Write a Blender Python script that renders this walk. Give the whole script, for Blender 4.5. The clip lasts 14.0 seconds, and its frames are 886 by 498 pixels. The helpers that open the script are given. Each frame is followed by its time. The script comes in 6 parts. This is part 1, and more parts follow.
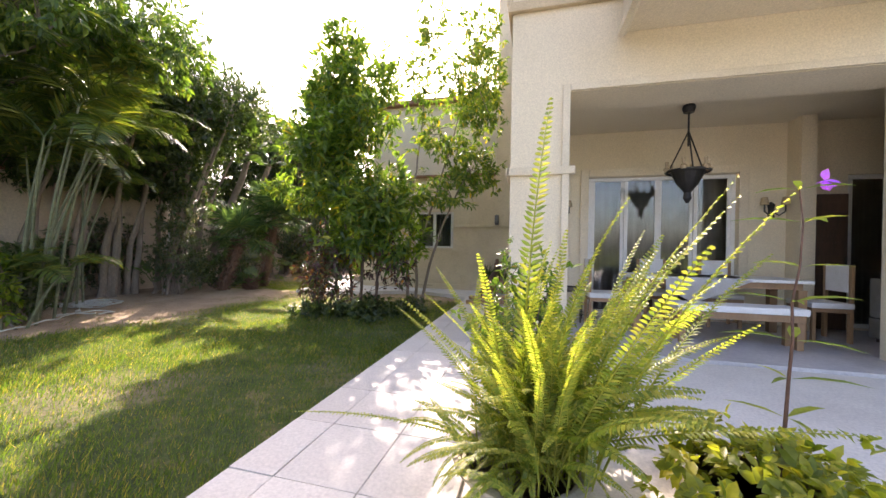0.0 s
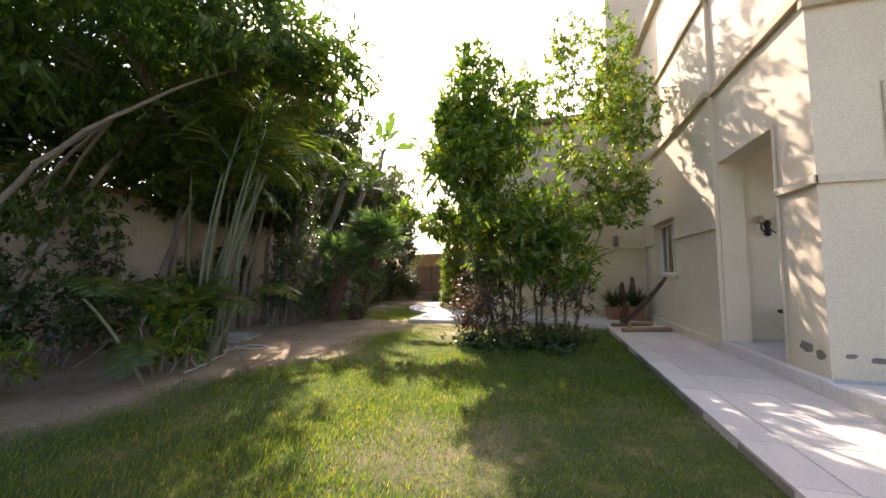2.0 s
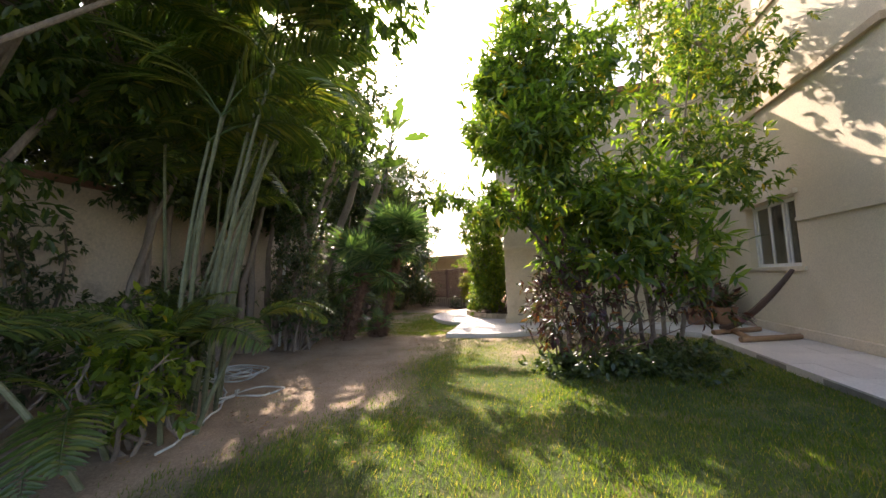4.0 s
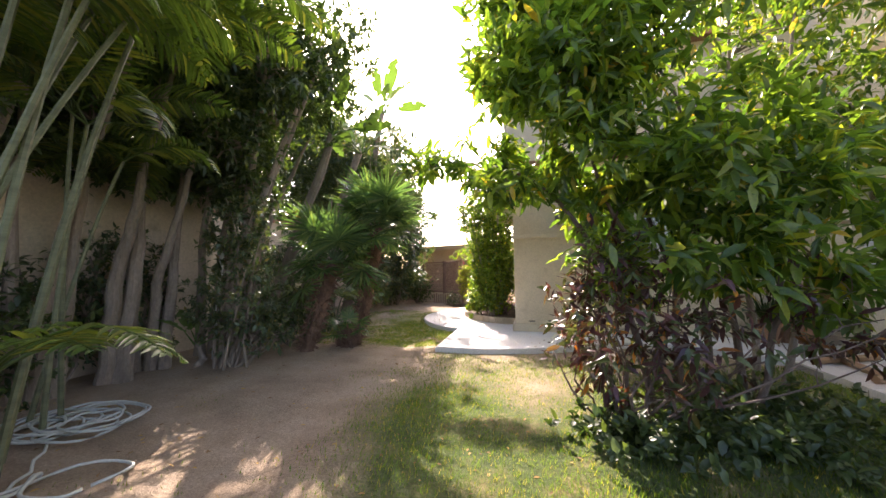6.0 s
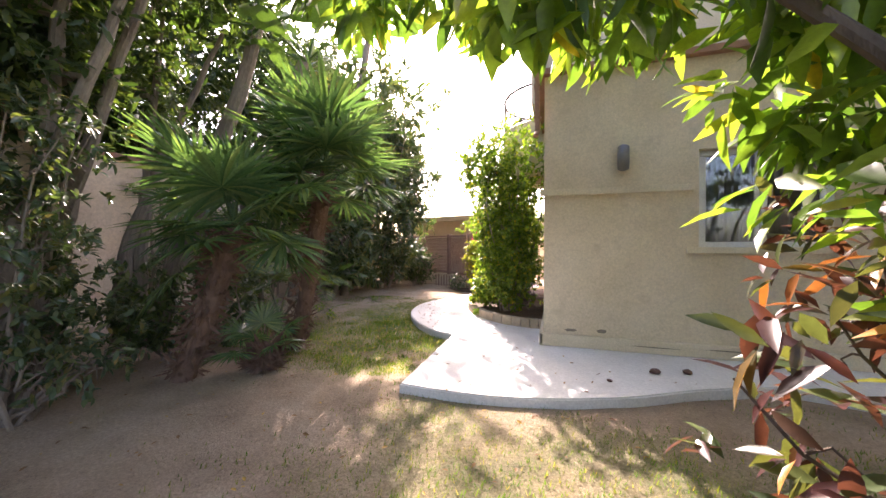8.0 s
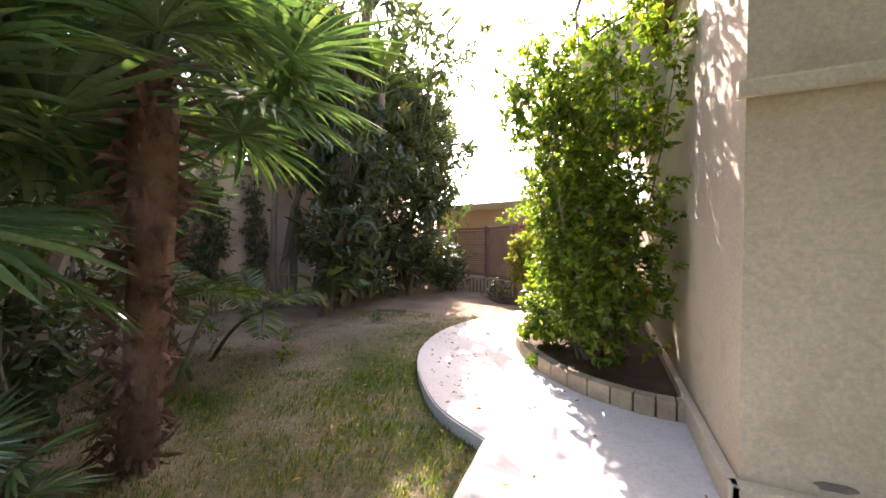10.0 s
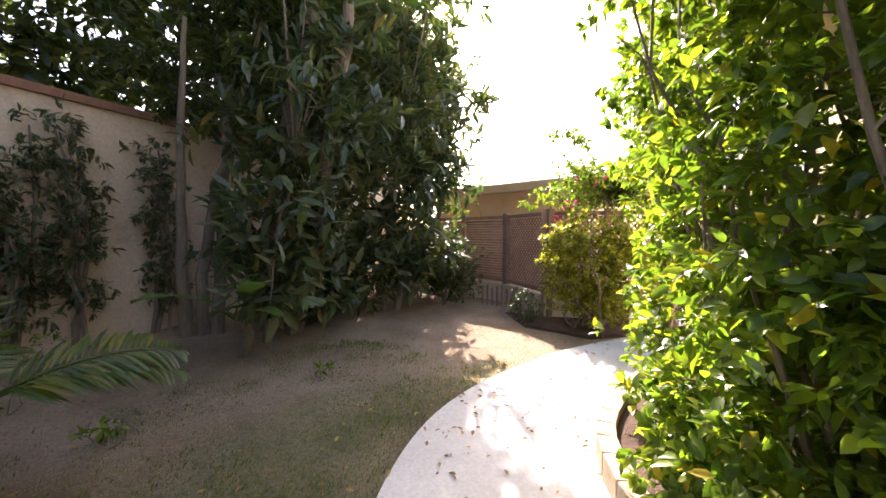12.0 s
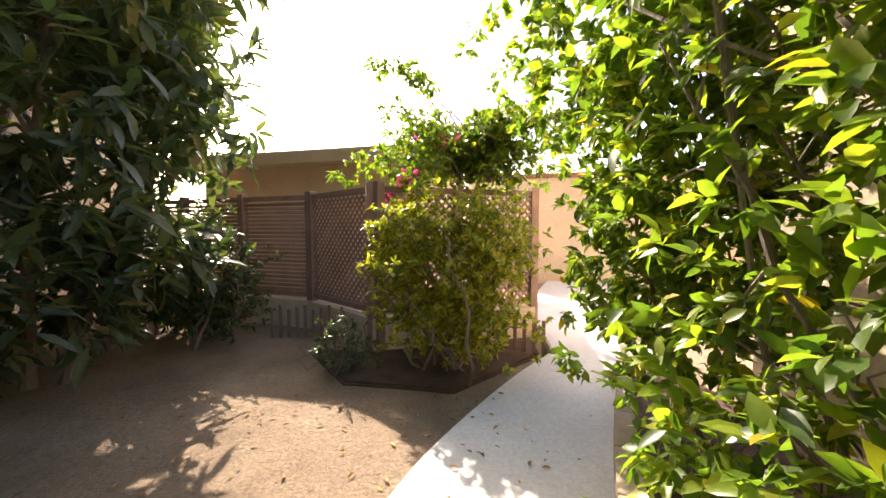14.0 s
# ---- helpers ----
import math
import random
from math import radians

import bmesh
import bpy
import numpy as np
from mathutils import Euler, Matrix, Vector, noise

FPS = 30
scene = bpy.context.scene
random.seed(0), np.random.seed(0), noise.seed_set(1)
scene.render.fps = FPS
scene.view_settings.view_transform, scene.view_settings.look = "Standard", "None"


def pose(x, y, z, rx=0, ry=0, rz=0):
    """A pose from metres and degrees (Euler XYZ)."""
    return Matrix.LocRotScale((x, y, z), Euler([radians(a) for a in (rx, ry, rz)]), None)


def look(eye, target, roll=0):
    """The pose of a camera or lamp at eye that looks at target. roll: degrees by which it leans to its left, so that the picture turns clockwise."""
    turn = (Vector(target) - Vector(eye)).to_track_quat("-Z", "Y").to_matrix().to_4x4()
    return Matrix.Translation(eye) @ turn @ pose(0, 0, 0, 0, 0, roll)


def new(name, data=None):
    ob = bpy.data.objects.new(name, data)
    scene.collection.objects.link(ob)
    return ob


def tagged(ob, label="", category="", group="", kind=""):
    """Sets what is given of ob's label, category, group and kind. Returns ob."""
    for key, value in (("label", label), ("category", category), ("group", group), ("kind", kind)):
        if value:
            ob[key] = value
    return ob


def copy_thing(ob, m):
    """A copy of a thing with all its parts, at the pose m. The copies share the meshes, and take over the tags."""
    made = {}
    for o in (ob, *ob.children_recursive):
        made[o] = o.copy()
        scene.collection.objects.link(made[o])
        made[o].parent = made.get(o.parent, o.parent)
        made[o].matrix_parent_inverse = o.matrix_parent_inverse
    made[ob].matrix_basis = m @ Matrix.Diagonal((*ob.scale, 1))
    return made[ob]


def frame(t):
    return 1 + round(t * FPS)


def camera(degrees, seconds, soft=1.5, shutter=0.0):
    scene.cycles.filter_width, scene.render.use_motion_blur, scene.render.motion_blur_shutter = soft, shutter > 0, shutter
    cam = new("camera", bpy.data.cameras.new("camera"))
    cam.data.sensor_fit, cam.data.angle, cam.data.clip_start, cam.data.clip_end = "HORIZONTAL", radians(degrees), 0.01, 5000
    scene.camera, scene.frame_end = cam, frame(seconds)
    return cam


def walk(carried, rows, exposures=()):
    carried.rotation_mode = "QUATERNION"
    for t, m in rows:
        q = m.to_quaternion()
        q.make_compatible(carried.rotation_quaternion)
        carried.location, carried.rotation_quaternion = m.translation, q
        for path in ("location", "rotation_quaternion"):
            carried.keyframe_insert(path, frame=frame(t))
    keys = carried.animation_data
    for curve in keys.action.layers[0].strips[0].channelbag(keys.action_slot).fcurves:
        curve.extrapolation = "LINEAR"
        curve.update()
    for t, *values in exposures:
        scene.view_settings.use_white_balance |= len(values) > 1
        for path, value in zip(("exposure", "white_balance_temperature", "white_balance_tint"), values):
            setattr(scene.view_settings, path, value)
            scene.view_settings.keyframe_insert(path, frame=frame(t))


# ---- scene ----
cam = camera(102.5, 14.0)
PATH = [
    (0.0, 2.097, 0.468, 1.342, 89.74, -0.97, 14.60),
    (0.5, 1.248, 0.404, 1.319, 90.77, -0.67, 13.97),
    (1.0, 0.464, 0.218, 1.316, 91.59, -0.19, 14.99),
    (1.5, -0.239, 0.101, 1.284, 93.26, 0.00, 16.46),
    (2.0, -0.839, 0.176, 1.266, 94.11, 0.11, 16.20),
    (2.5, -1.168, 0.454, 1.275, 94.23, 0.99, 17.39),
    (3.0, -1.531, 0.827, 1.309, 94.69, 1.67, 18.27),
    (3.2, -1.717, 1.004, 1.320, 94.62, 1.88, 17.80),
    (5.3, -2.872, 2.577, 1.210, 94.95, 1.91, 12.74),
    (5.5, -2.809, 2.838, 1.272, 94.37, 1.28, 13.55),
    (6.0, -2.711, 3.438, 1.350, 93.33, 0.91, 15.23),
    (6.5, -2.635, 4.055, 1.346, 92.45, 0.68, 16.66),
    (7.0, -2.769, 4.778, 1.335, 90.90, -0.13, 16.84),
    (7.5, -2.927, 5.494, 1.328, 90.09, -0.25, 17.39),
    (8.0, -3.065, 6.197, 1.331, 89.48, -0.09, 17.75),
    (8.5, -3.137, 6.902, 1.310, 89.38, 0.16, 19.58),
    (8.7, -3.151, 7.163, 1.304, 89.66, 0.22, 20.75),
    (10.8, -4.263, 9.808, 1.328, 87.78, -0.01, 27.69),
    (11.0, -4.338, 10.025, 1.326, 87.74, 0.09, 28.71),
    (11.5, -4.494, 10.571, 1.314, 87.62, -0.04, 28.54),
    (12.0, -4.723, 11.152, 1.332, 87.50, -0.15, 25.55),
    (12.5, -4.972, 11.666, 1.361, 87.02, -0.16, 19.42),
    (13.0, -5.155, 12.154, 1.292, 87.29, 0.21, 12.33),
    (13.5, -5.226, 12.760, 1.279, 87.22, 0.19, 4.48),
    (14.0, -5.169, 13.330, 1.254, 86.77, 0.11, -3.08),
]
EXPOSURES = [(0.0, 2.1, 7000, 26), (1.5, 1.75, 6900, 24), (3.0, 1.5, 6900, 24), (5.5, 2.1, 6800, 25), (7.5, 2.35, 6800, 27), (8.5, 2.5, 6600, 29), (11.0, 2.3, 6600, 28), (12.5, 2.3, 6800, 24), (14.0, 1.85, 7100, 20)]
walk(cam, [(t, pose(x, y, z, rx, ry, rz)) for t, x, y, z, rx, ry, rz in PATH], EXPOSURES)

# ---- light ----
SUN_AZ, SUN_EL = radians(24.0), radians(37.0)   # turned left from +y, above the horizon
sun_dir = Vector((-math.sin(SUN_AZ) * math.cos(SUN_EL), math.cos(SUN_AZ) * math.cos(SUN_EL), math.sin(SUN_EL)))
world = bpy.data.worlds.new("sky")
scene.world = world
world.use_nodes = True
wn = world.node_tree.nodes
sky = wn.new("ShaderNodeTexSky")
sky.sky_type, sky.sun_disc = "NISHITA", False
sky.sun_elevation, sky.sun_rotation = SUN_EL, -SUN_AZ
sky.air_density, sky.dust_density, sky.ozone_density = 1.0, 3.0, 1.0
wn["Background"].inputs[1].default_value = 0.15
world.node_tree.links.new(sky.outputs[0], wn["Background"].inputs[0])
sun = new("sun", bpy.data.lights.new("sun", "SUN"))
sun.data.energy, sun.data.angle, sun.data.color = 3.9, radians(0.6), (1.0, 0.93, 0.82)
sun.matrix_world = look(sun_dir * 60, (0, 0, 0))


# ---- materials ----
def ramp(nt, fac, stops):
    r = nt.nodes.new("ShaderNodeValToRGB")
    while len(r.color_ramp.elements) < len(stops):
        r.color_ramp.elements.new(0.5)
    for e, (p, c) in zip(r.color_ramp.elements, stops):
        e.position, e.color = p, (*c, 1)
    nt.links.new(fac, r.inputs[0])
    return r.outputs[0]


def noise_tex(nt, scale, detail=6, rough=0.6, stretch=(1, 1, 1)):
    co = nt.nodes.new("ShaderNodeTexCoord")
    mp = nt.nodes.new("ShaderNodeMapping")
    mp.inputs["Scale"].default_value = stretch
    nt.links.new(co.outputs["Object"], mp.inputs[0])
    n = nt.nodes.new("ShaderNodeTexNoise")
    n.inputs["Scale"].default_value, n.inputs["Detail"].default_value, n.inputs["Roughness"].default_value = scale, detail, rough
    nt.links.new(mp.outputs[0], n.inputs[0])
    return n.outputs["Fac"]


def mixc(nt, fac, a, b, mode="MIX"):
    m = nt.nodes.new("ShaderNodeMix")
    m.data_type, m.blend_type = "RGBA", mode
    for sock, v in ((m.inputs[0], fac), (m.inputs[6], a), (m.inputs[7], b)):
        if isinstance(v, (int, float)):
            sock.default_value = v
        elif isinstance(v, tuple):
            sock.default_value = (*v, 1)
        else:
            nt.links.new(v, sock)
    return m.outputs[2]


def surface(name, base, dark, rough=0.8, big=1.2, fine=40, bump=0.3, metal=0.0, stain=None, stretch=(1, 1, 1), rnd=0.12, dist=0.01):
    """Two-scale procedural surface: base to dark over a large noise, fine grain, optional stain colour."""
    m = bpy.data.materials.new(name)
    m.use_nodes = True
    nt = m.node_tree
    b = nt.nodes["Principled BSDF"]
    large = noise_tex(nt, big, 5, 0.6, stretch)
    grain = noise_tex(nt, fine, 8, 0.7, stretch)
    col = ramp(nt, large, [(0.3, dark), (0.62, base)])
    g = ramp(nt, grain, [(0.3, (0.78, 0.78, 0.78)), (0.7, (1.12, 1.12, 1.12))])
    col = mixc(nt, 1.0, col, g, "MULTIPLY")
    if stain:
        s = ramp(nt, noise_tex(nt, big * 2.3, 8, 0.72), [(0.56, (0, 0, 0)), (0.68, (1, 1, 1))])
        col = mixc(nt, s, col, stain)
    if rnd:
        oi = nt.nodes.new("ShaderNodeObjectInfo")
        v = ramp(nt, oi.outputs["Random"], [(0, (1 - rnd,) * 3), (1, (1 + rnd,) * 3)])
        col = mixc(nt, 1.0, col, v, "MULTIPLY")
    nt.links.new(col, b.inputs["Base Color"])
    b.inputs["Roughness"].default_value, b.inputs["Metallic"].default_value = rough, metal
    if bump:
        bp = nt.nodes.new("ShaderNodeBump")
        bp.inputs["Strength"].default_value, bp.inputs["Distance"].default_value = bump, dist
        nt.links.new(grain, bp.inputs["Height"])
        nt.links.new(bp.outputs[0], b.inputs["Normal"])
    return m


def leafy(name, stops, thin=0.45, rough=0.42, glow=(0.9, 1.0, 0.35)):
    """A leaf: colour by piece, part of the light passes through it."""
    m = bpy.data.materials.new(name)
    m.use_nodes = True
    nt = m.node_tree
    b, out = nt.nodes["Principled BSDF"], nt.nodes["Material Output"]
    geo = nt.nodes.new("ShaderNodeNewGeometry")
    col = ramp(nt, geo.outputs["Random Per Island"], stops)
    v = ramp(nt, noise_tex(nt, 35, 3), [(0.3, (0.8, 0.8, 0.8)), (0.7, (1.15, 1.15, 1.15))])
    col = mixc(nt, 1.0, col, v, "MULTIPLY")
    nt.links.new(col, b.inputs["Base Color"])
    b.inputs["Roughness"].default_value = rough
    tr = nt.nodes.new("ShaderNodeBsdfTranslucent")
    nt.links.new(mixc(nt, 1.0, mixc(nt, 1.0, col, (2.6, 2.6, 2.6), "MULTIPLY"), glow, "MULTIPLY"), tr.inputs[0])
    mx = nt.nodes.new("ShaderNodeMixShader")
    mx.inputs[0].default_value = thin
    nt.links.new(b.outputs[0], mx.inputs[1])
    nt.links.new(tr.outputs[0], mx.inputs[2])
    nt.links.new(mx.outputs[0], out.inputs[0])
    return m


M = {}
M["stucco"] = surface("cream_stucco", (0.74, 0.64, 0.46), (0.67, 0.57, 0.40), 0.9, 0.7, 60, 0.35, rnd=0.0)
M["stucco_worn"] = surface("worn_cream_stucco", (0.72, 0.61, 0.44), (0.62, 0.51, 0.35), 0.92, 1.4, 50, 0.5, rnd=0.0, stain=(0.56, 0.46, 0.32))
M["trim"] = surface("pale_moulding", (0.72, 0.62, 0.45), (0.62, 0.52, 0.36), 0.85, 2.0, 60, 0.3, rnd=0.0)
M["band"] = surface("tan_band", (0.55, 0.43, 0.27), (0.44, 0.34, 0.21), 0.85, 2.5, 60, 0.3, rnd=0.0)
M["brokenplaster"] = surface("exposed_render", (0.27, 0.23, 0.18), (0.18, 0.15, 0.12), 0.95, 6, 60, 0.8, rnd=0.0)
M["oldwall"] = surface("weathered_garden_wall", (0.72, 0.60, 0.45), (0.58, 0.47, 0.34), 0.95, 0.6, 25, 0.5, stain=(0.42, 0.34, 0.25), rnd=0.0)
M["slab"] = surface("pale_stone_slab", (0.68, 0.63, 0.55), (0.58, 0.53, 0.46), 0.6, 1.6, 45, 0.15, rnd=0.07)
M["joint"] = surface("paving_bed", (0.34, 0.30, 0.25), (0.24, 0.21, 0.17), 0.95, 3, 50, 0.4, rnd=0.0)
M["pad"] = surface("pale_concrete", (0.72, 0.69, 0.64), (0.62, 0.59, 0.54), 0.7, 1.2, 50, 0.15, stain=(0.58, 0.55, 0.50), rnd=0.0)
M["kerb"] = surface("sandstone_kerb", (0.52, 0.42, 0.29), (0.38, 0.30, 0.20), 0.9, 3, 40, 0.5, rnd=0.1)
M["porchfloor"] = surface("grey_marble_tile", (0.55, 0.52, 0.50), (0.44, 0.42, 0.41), 0.35, 2.2, 25, 0.05, rnd=0.06)
M["frame"] = surface("white_window_frame", (0.78, 0.76, 0.71), (0.70, 0.68, 0.62), 0.5, 4, 60, 0.05, rnd=0.0)
M["wood"] = surface("stained_oak", (0.34, 0.20, 0.10), (0.25, 0.14, 0.07), 0.55, 5, 45, 0.2, stretch=(1, 1, 0.15))
M["darkwood"] = surface("dark_stained_wood", (0.10, 0.055, 0.035), (0.06, 0.035, 0.022), 0.6, 6, 45, 0.3, stretch=(1, 1, 0.2))
M["fencewood"] = surface("brown_fence_wood", (0.36, 0.23, 0.19), (0.25, 0.155, 0.125), 0.75, 5, 50, 0.3)
M["cloth"] = surface("white_cotton", (0.75, 0.73, 0.70), (0.66, 0.64, 0.60), 0.95, 5, 160, 0.25)
M["curtain"] = surface("grey_curtain", (0.34, 0.32, 0.27), (0.25, 0.24, 0.20), 0.95, 5, 120, 0.2)
M["iron"] = surface("dark_iron", (0.05, 0.045, 0.04), (0.03, 0.028, 0.025), 0.5, 8, 60, 0.2, metal=0.6)
# near-black base colour that carries the shade of unlit rooms
M["dark"] = surface("interior_shade_paint", (0.10, 0.09, 0.08), (0.07, 0.06, 0.05), 0.9, 2, 30, 0.1, rnd=0.0)
M["terracotta"] = surface("terracotta", (0.38, 0.20, 0.12), (0.28, 0.14, 0.08), 0.85, 5, 60, 0.3)
M["bowl"] = surface("cream_stone_bowl", (0.55, 0.47, 0.34), (0.42, 0.35, 0.25), 0.85, 5, 60, 0.3)
M["soil"] = surface("garden_soil", (0.16, 0.10, 0.065), (0.09, 0.055, 0.035), 0.97, 4, 40, 0.9, rnd=0.0, dist=0.03)
M["bark"] = surface("pale_bark", (0.30, 0.24, 0.185), (0.19, 0.15, 0.115), 0.92, 5, 40, 0.8, stretch=(1, 1, 0.35), dist=0.02)
M["barkdark"] = surface("dark_bark", (0.17, 0.12, 0.09), (0.10, 0.07, 0.05), 0.92, 6, 40, 0.8, stretch=(1, 1, 0.35), dist=0.02)
M["cane"] = surface("palm_cane", (0.16, 0.17, 0.09), (0.08, 0.09, 0.045), 0.6, 4, 20, 0.2, stretch=(0.3, 0.3, 3))
M["palmtrunk"] = surface("shaggy_palm_trunk", (0.21, 0.12, 0.075), (0.12, 0.065, 0.04), 0.95, 8, 40, 0.9, dist=0.03)
M["hose"] = surface("pale_hose", (0.62, 0.64, 0.58), (0.52, 0.54, 0.48), 0.45, 6, 60, 0.05)
M["lampmetal"] = surface("grey_lamp_housing", (0.22, 0.21, 0.21), (0.16, 0.15, 0.15), 0.5, 6, 60, 0.1, metal=0.4)
M["roof"] = surface("sun_bleached_roof", (0.62, 0.52, 0.37), (0.50, 0.41, 0.28), 0.9, 1.5, 40, 0.3, rnd=0.0)
M["tile"] = surface("red_clay_coping", (0.36, 0.19, 0.12), (0.25, 0.13, 0.08), 0.85, 4, 50, 0.4)
M["rust"] = surface("rusty_steel", (0.16, 0.08, 0.05), (0.09, 0.045, 0.03), 0.8, 8, 60, 0.4)
M["candle"] = surface("candle_shade", (0.45, 0.34, 0.20), (0.36, 0.26, 0.15), 0.8, 5, 60, 0.1)
M["flower"] = leafy("purple_petal", [(0.0, (0.42, 0.12, 0.58)), (1.0, (0.55, 0.22, 0.70))], 0.4, 0.6, (1, 0.6, 1))
M["pink"] = leafy("magenta_bract", [(0.0, (0.55, 0.05, 0.28)), (1.0, (0.70, 0.15, 0.42))], 0.4, 0.6, (1, 0.4, 0.7))
M["leaf"] = leafy("broad_green_leaf", [(0.0, (0.045, 0.085, 0.017)), (0.45, (0.083, 0.140, 0.024)), (0.8, (0.154, 0.200, 0.033)), (0.97, (0.256, 0.240, 0.038)), (1.0, (0.486, 0.300, 0.038))])
M["leafdark"] = leafy("dark_green_leaf", [(0.0, (0.028, 0.050, 0.017)), (0.6, (0.051, 0.080, 0.025)), (1.0, (0.096, 0.120, 0.033))], 0.3)
M["leafblue"] = leafy("grey_green_leaf", [(0.0, (0.040, 0.066, 0.034)), (0.6, (0.072, 0.102, 0.048)), (0.95, (0.125, 0.130, 0.050)), (1.0, (0.22, 0.16, 0.06))], 0.28, 0.34)
M["leafhedge"] = leafy("hedge_leaf", [(0.0, (0.052, 0.096, 0.017)), (0.5, (0.112, 0.170, 0.024)), (0.9, (0.200, 0.245, 0.032)), (0.96, (0.23, 0.24, 0.033)), (1.0, (0.42, 0.28, 0.03))], 0.48, 0.34)
M["leafgarden"] = leafy("garden_tree_leaf", [(0.0, (0.042, 0.082, 0.022)), (0.5, (0.100, 0.160, 0.030)), (0.9, (0.185, 0.235, 0.036)), (0.97, (0.23, 0.23, 0.036)), (1.0, (0.42, 0.26, 0.035))], 0.5, 0.33)
M["leafover"] = leafy("overhanging_leaf", [(0.0, (0.032, 0.066, 0.018)), (0.6, (0.070, 0.120, 0.025)), (1.0, (0.140, 0.175, 0.034))], 0.42, 0.4)
M["leafgold"] = leafy("golden_leaf", [(0.0, (0.120, 0.150, 0.024)), (0.5, (0.235, 0.240, 0.034)), (0.85, (0.35, 0.32, 0.042)), (1.0, (0.48, 0.38, 0.050))], 0.45)
M["croton"] = leafy("croton_leaf", [(0.0, (0.045, 0.020, 0.022)), (0.45, (0.090, 0.036, 0.032)), (0.55, (0.05, 0.075, 0.028)), (0.9, (0.085, 0.110, 0.035)), (0.96, (0.20, 0.07, 0.03)), (1.0, (0.55, 0.24, 0.03))], 0.28, 0.3, (1.0, 0.8, 0.4))
M["frond"] = leafy("palm_frond", [(0.0, (0.042, 0.074, 0.017)), (0.6, (0.082, 0.122, 0.025)), (1.0, (0.200, 0.190, 0.040))], 0.36, 0.38)
M["fan"] = leafy("fan_frond", [(0.0, (0.058, 0.110, 0.056)), (0.6, (0.105, 0.170, 0.080)), (1.0, (0.20, 0.25, 0.11))], 0.3, 0.2)
M["fern"] = leafy("fern_frond", [(0.0, (0.120, 0.165, 0.028)), (0.6, (0.210, 0.235, 0.040)), (1.0, (0.36, 0.31, 0.065))], 0.45, 0.45)
M["banana"] = leafy("paddle_leaf", [(0.0, (0.05, 0.10, 0.03)), (1.0, (0.09, 0.15, 0.04))], 0.25, 0.35)
M["grass"] = leafy("grass_blade", [(0.0, (0.046, 0.088, 0.015)), (0.6, (0.092, 0.138, 0.021)), (0.9, (0.180, 0.170, 0.038)), (1.0, (0.340, 0.240, 0.085))], 0.5, 0.6)
M["litter"] = leafy("dry_leaf", [(0.0, (0.16, 0.09, 0.04)), (0.6, (0.26, 0.16, 0.07)), (1.0, (0.48, 0.33, 0.07))], 0.2, 0.7, (1, 0.8, 0.5))

M["fan"].node_tree.nodes["Principled BSDF"].inputs["Specular IOR Level"].default_value = 0.85


def glass_mat():
    m = bpy.data.materials.new("window_glass")
    m.use_nodes = True
    b = m.node_tree.nodes["Principled BSDF"]
    b.inputs["Base Color"].default_value = (0.93, 0.96, 0.95, 1)
    b.inputs["Roughness"].default_value, b.inputs["Transmission Weight"].default_value, b.inputs["IOR"].default_value = 0.02, 1.0, 1.5
    return m


def ground_mat():
    m = bpy.data.materials.new("lawn_and_bare_earth")
    m.use_nodes = True
    nt = m.node_tree
    b = nt.nodes["Principled BSDF"]
    at = nt.nodes.new("ShaderNodeAttribute")
    at.attribute_name = "turf"
    earth = ramp(nt, noise_tex(nt, 1.3, 9, 0.65), [(0.25, (0.25, 0.175, 0.11)), (0.5, (0.43, 0.315, 0.205)), (0.75, (0.53, 0.41, 0.29))])
    turf = ramp(nt, noise_tex(nt, 2.2, 9, 0.7), [(0.3, (0.045, 0.078, 0.016)), (0.5, (0.09, 0.125, 0.026)), (0.64, (0.22, 0.19, 0.07)), (0.77, (0.32, 0.25, 0.11))])
    fine = noise_tex(nt, 22, 8, 0.75)
    k = nt.nodes.new("ShaderNodeMath")
    k.operation, k.use_clamp = "MULTIPLY_ADD", True
    nt.links.new(fine, k.inputs[0])
    k.inputs[1].default_value, k.inputs[2].default_value = 2.4, -1.2
    a = nt.nodes.new("ShaderNodeMath")
    a.operation, a.use_clamp = "ADD", True
    k2 = nt.nodes.new("ShaderNodeMath")
    k2.operation = "MULTIPLY_ADD"
    nt.links.new(at.outputs["Fac"], k2.inputs[0])
    k2.inputs[1].default_value, k2.inputs[2].default_value = 2.0, -0.75
    nt.links.new(k.outputs[0], a.inputs[0])
    nt.links.new(k2.outputs[0], a.inputs[1])
    col = mixc(nt, a.outputs[0], earth, turf)
    g = ramp(nt, noise_tex(nt, 48, 9, 0.85), [(0.32, (0.5, 0.5, 0.5)), (0.68, (1.35, 1.35, 1.35))])
    nt.links.new(mixc(nt, 1.0, col, g, "MULTIPLY"), b.inputs["Base Color"])
    b.inputs["Roughness"].default_value = 0.97
    bp = nt.nodes.new("ShaderNodeBump")
    bp.inputs["Strength"].default_value, bp.inputs["Distance"].default_value = 1.0, 0.05
    nt.links.new(fine, bp.inputs["Height"])
    nt.links.new(bp.outputs[0], b.inputs["Normal"])
    return m


M["glass"], M["ground"] = glass_mat(), ground_mat()
rng = np.random.default_rng(7)


# ---- mesh helpers ----
GROUNDED = set()   # things whose parts are given in world places

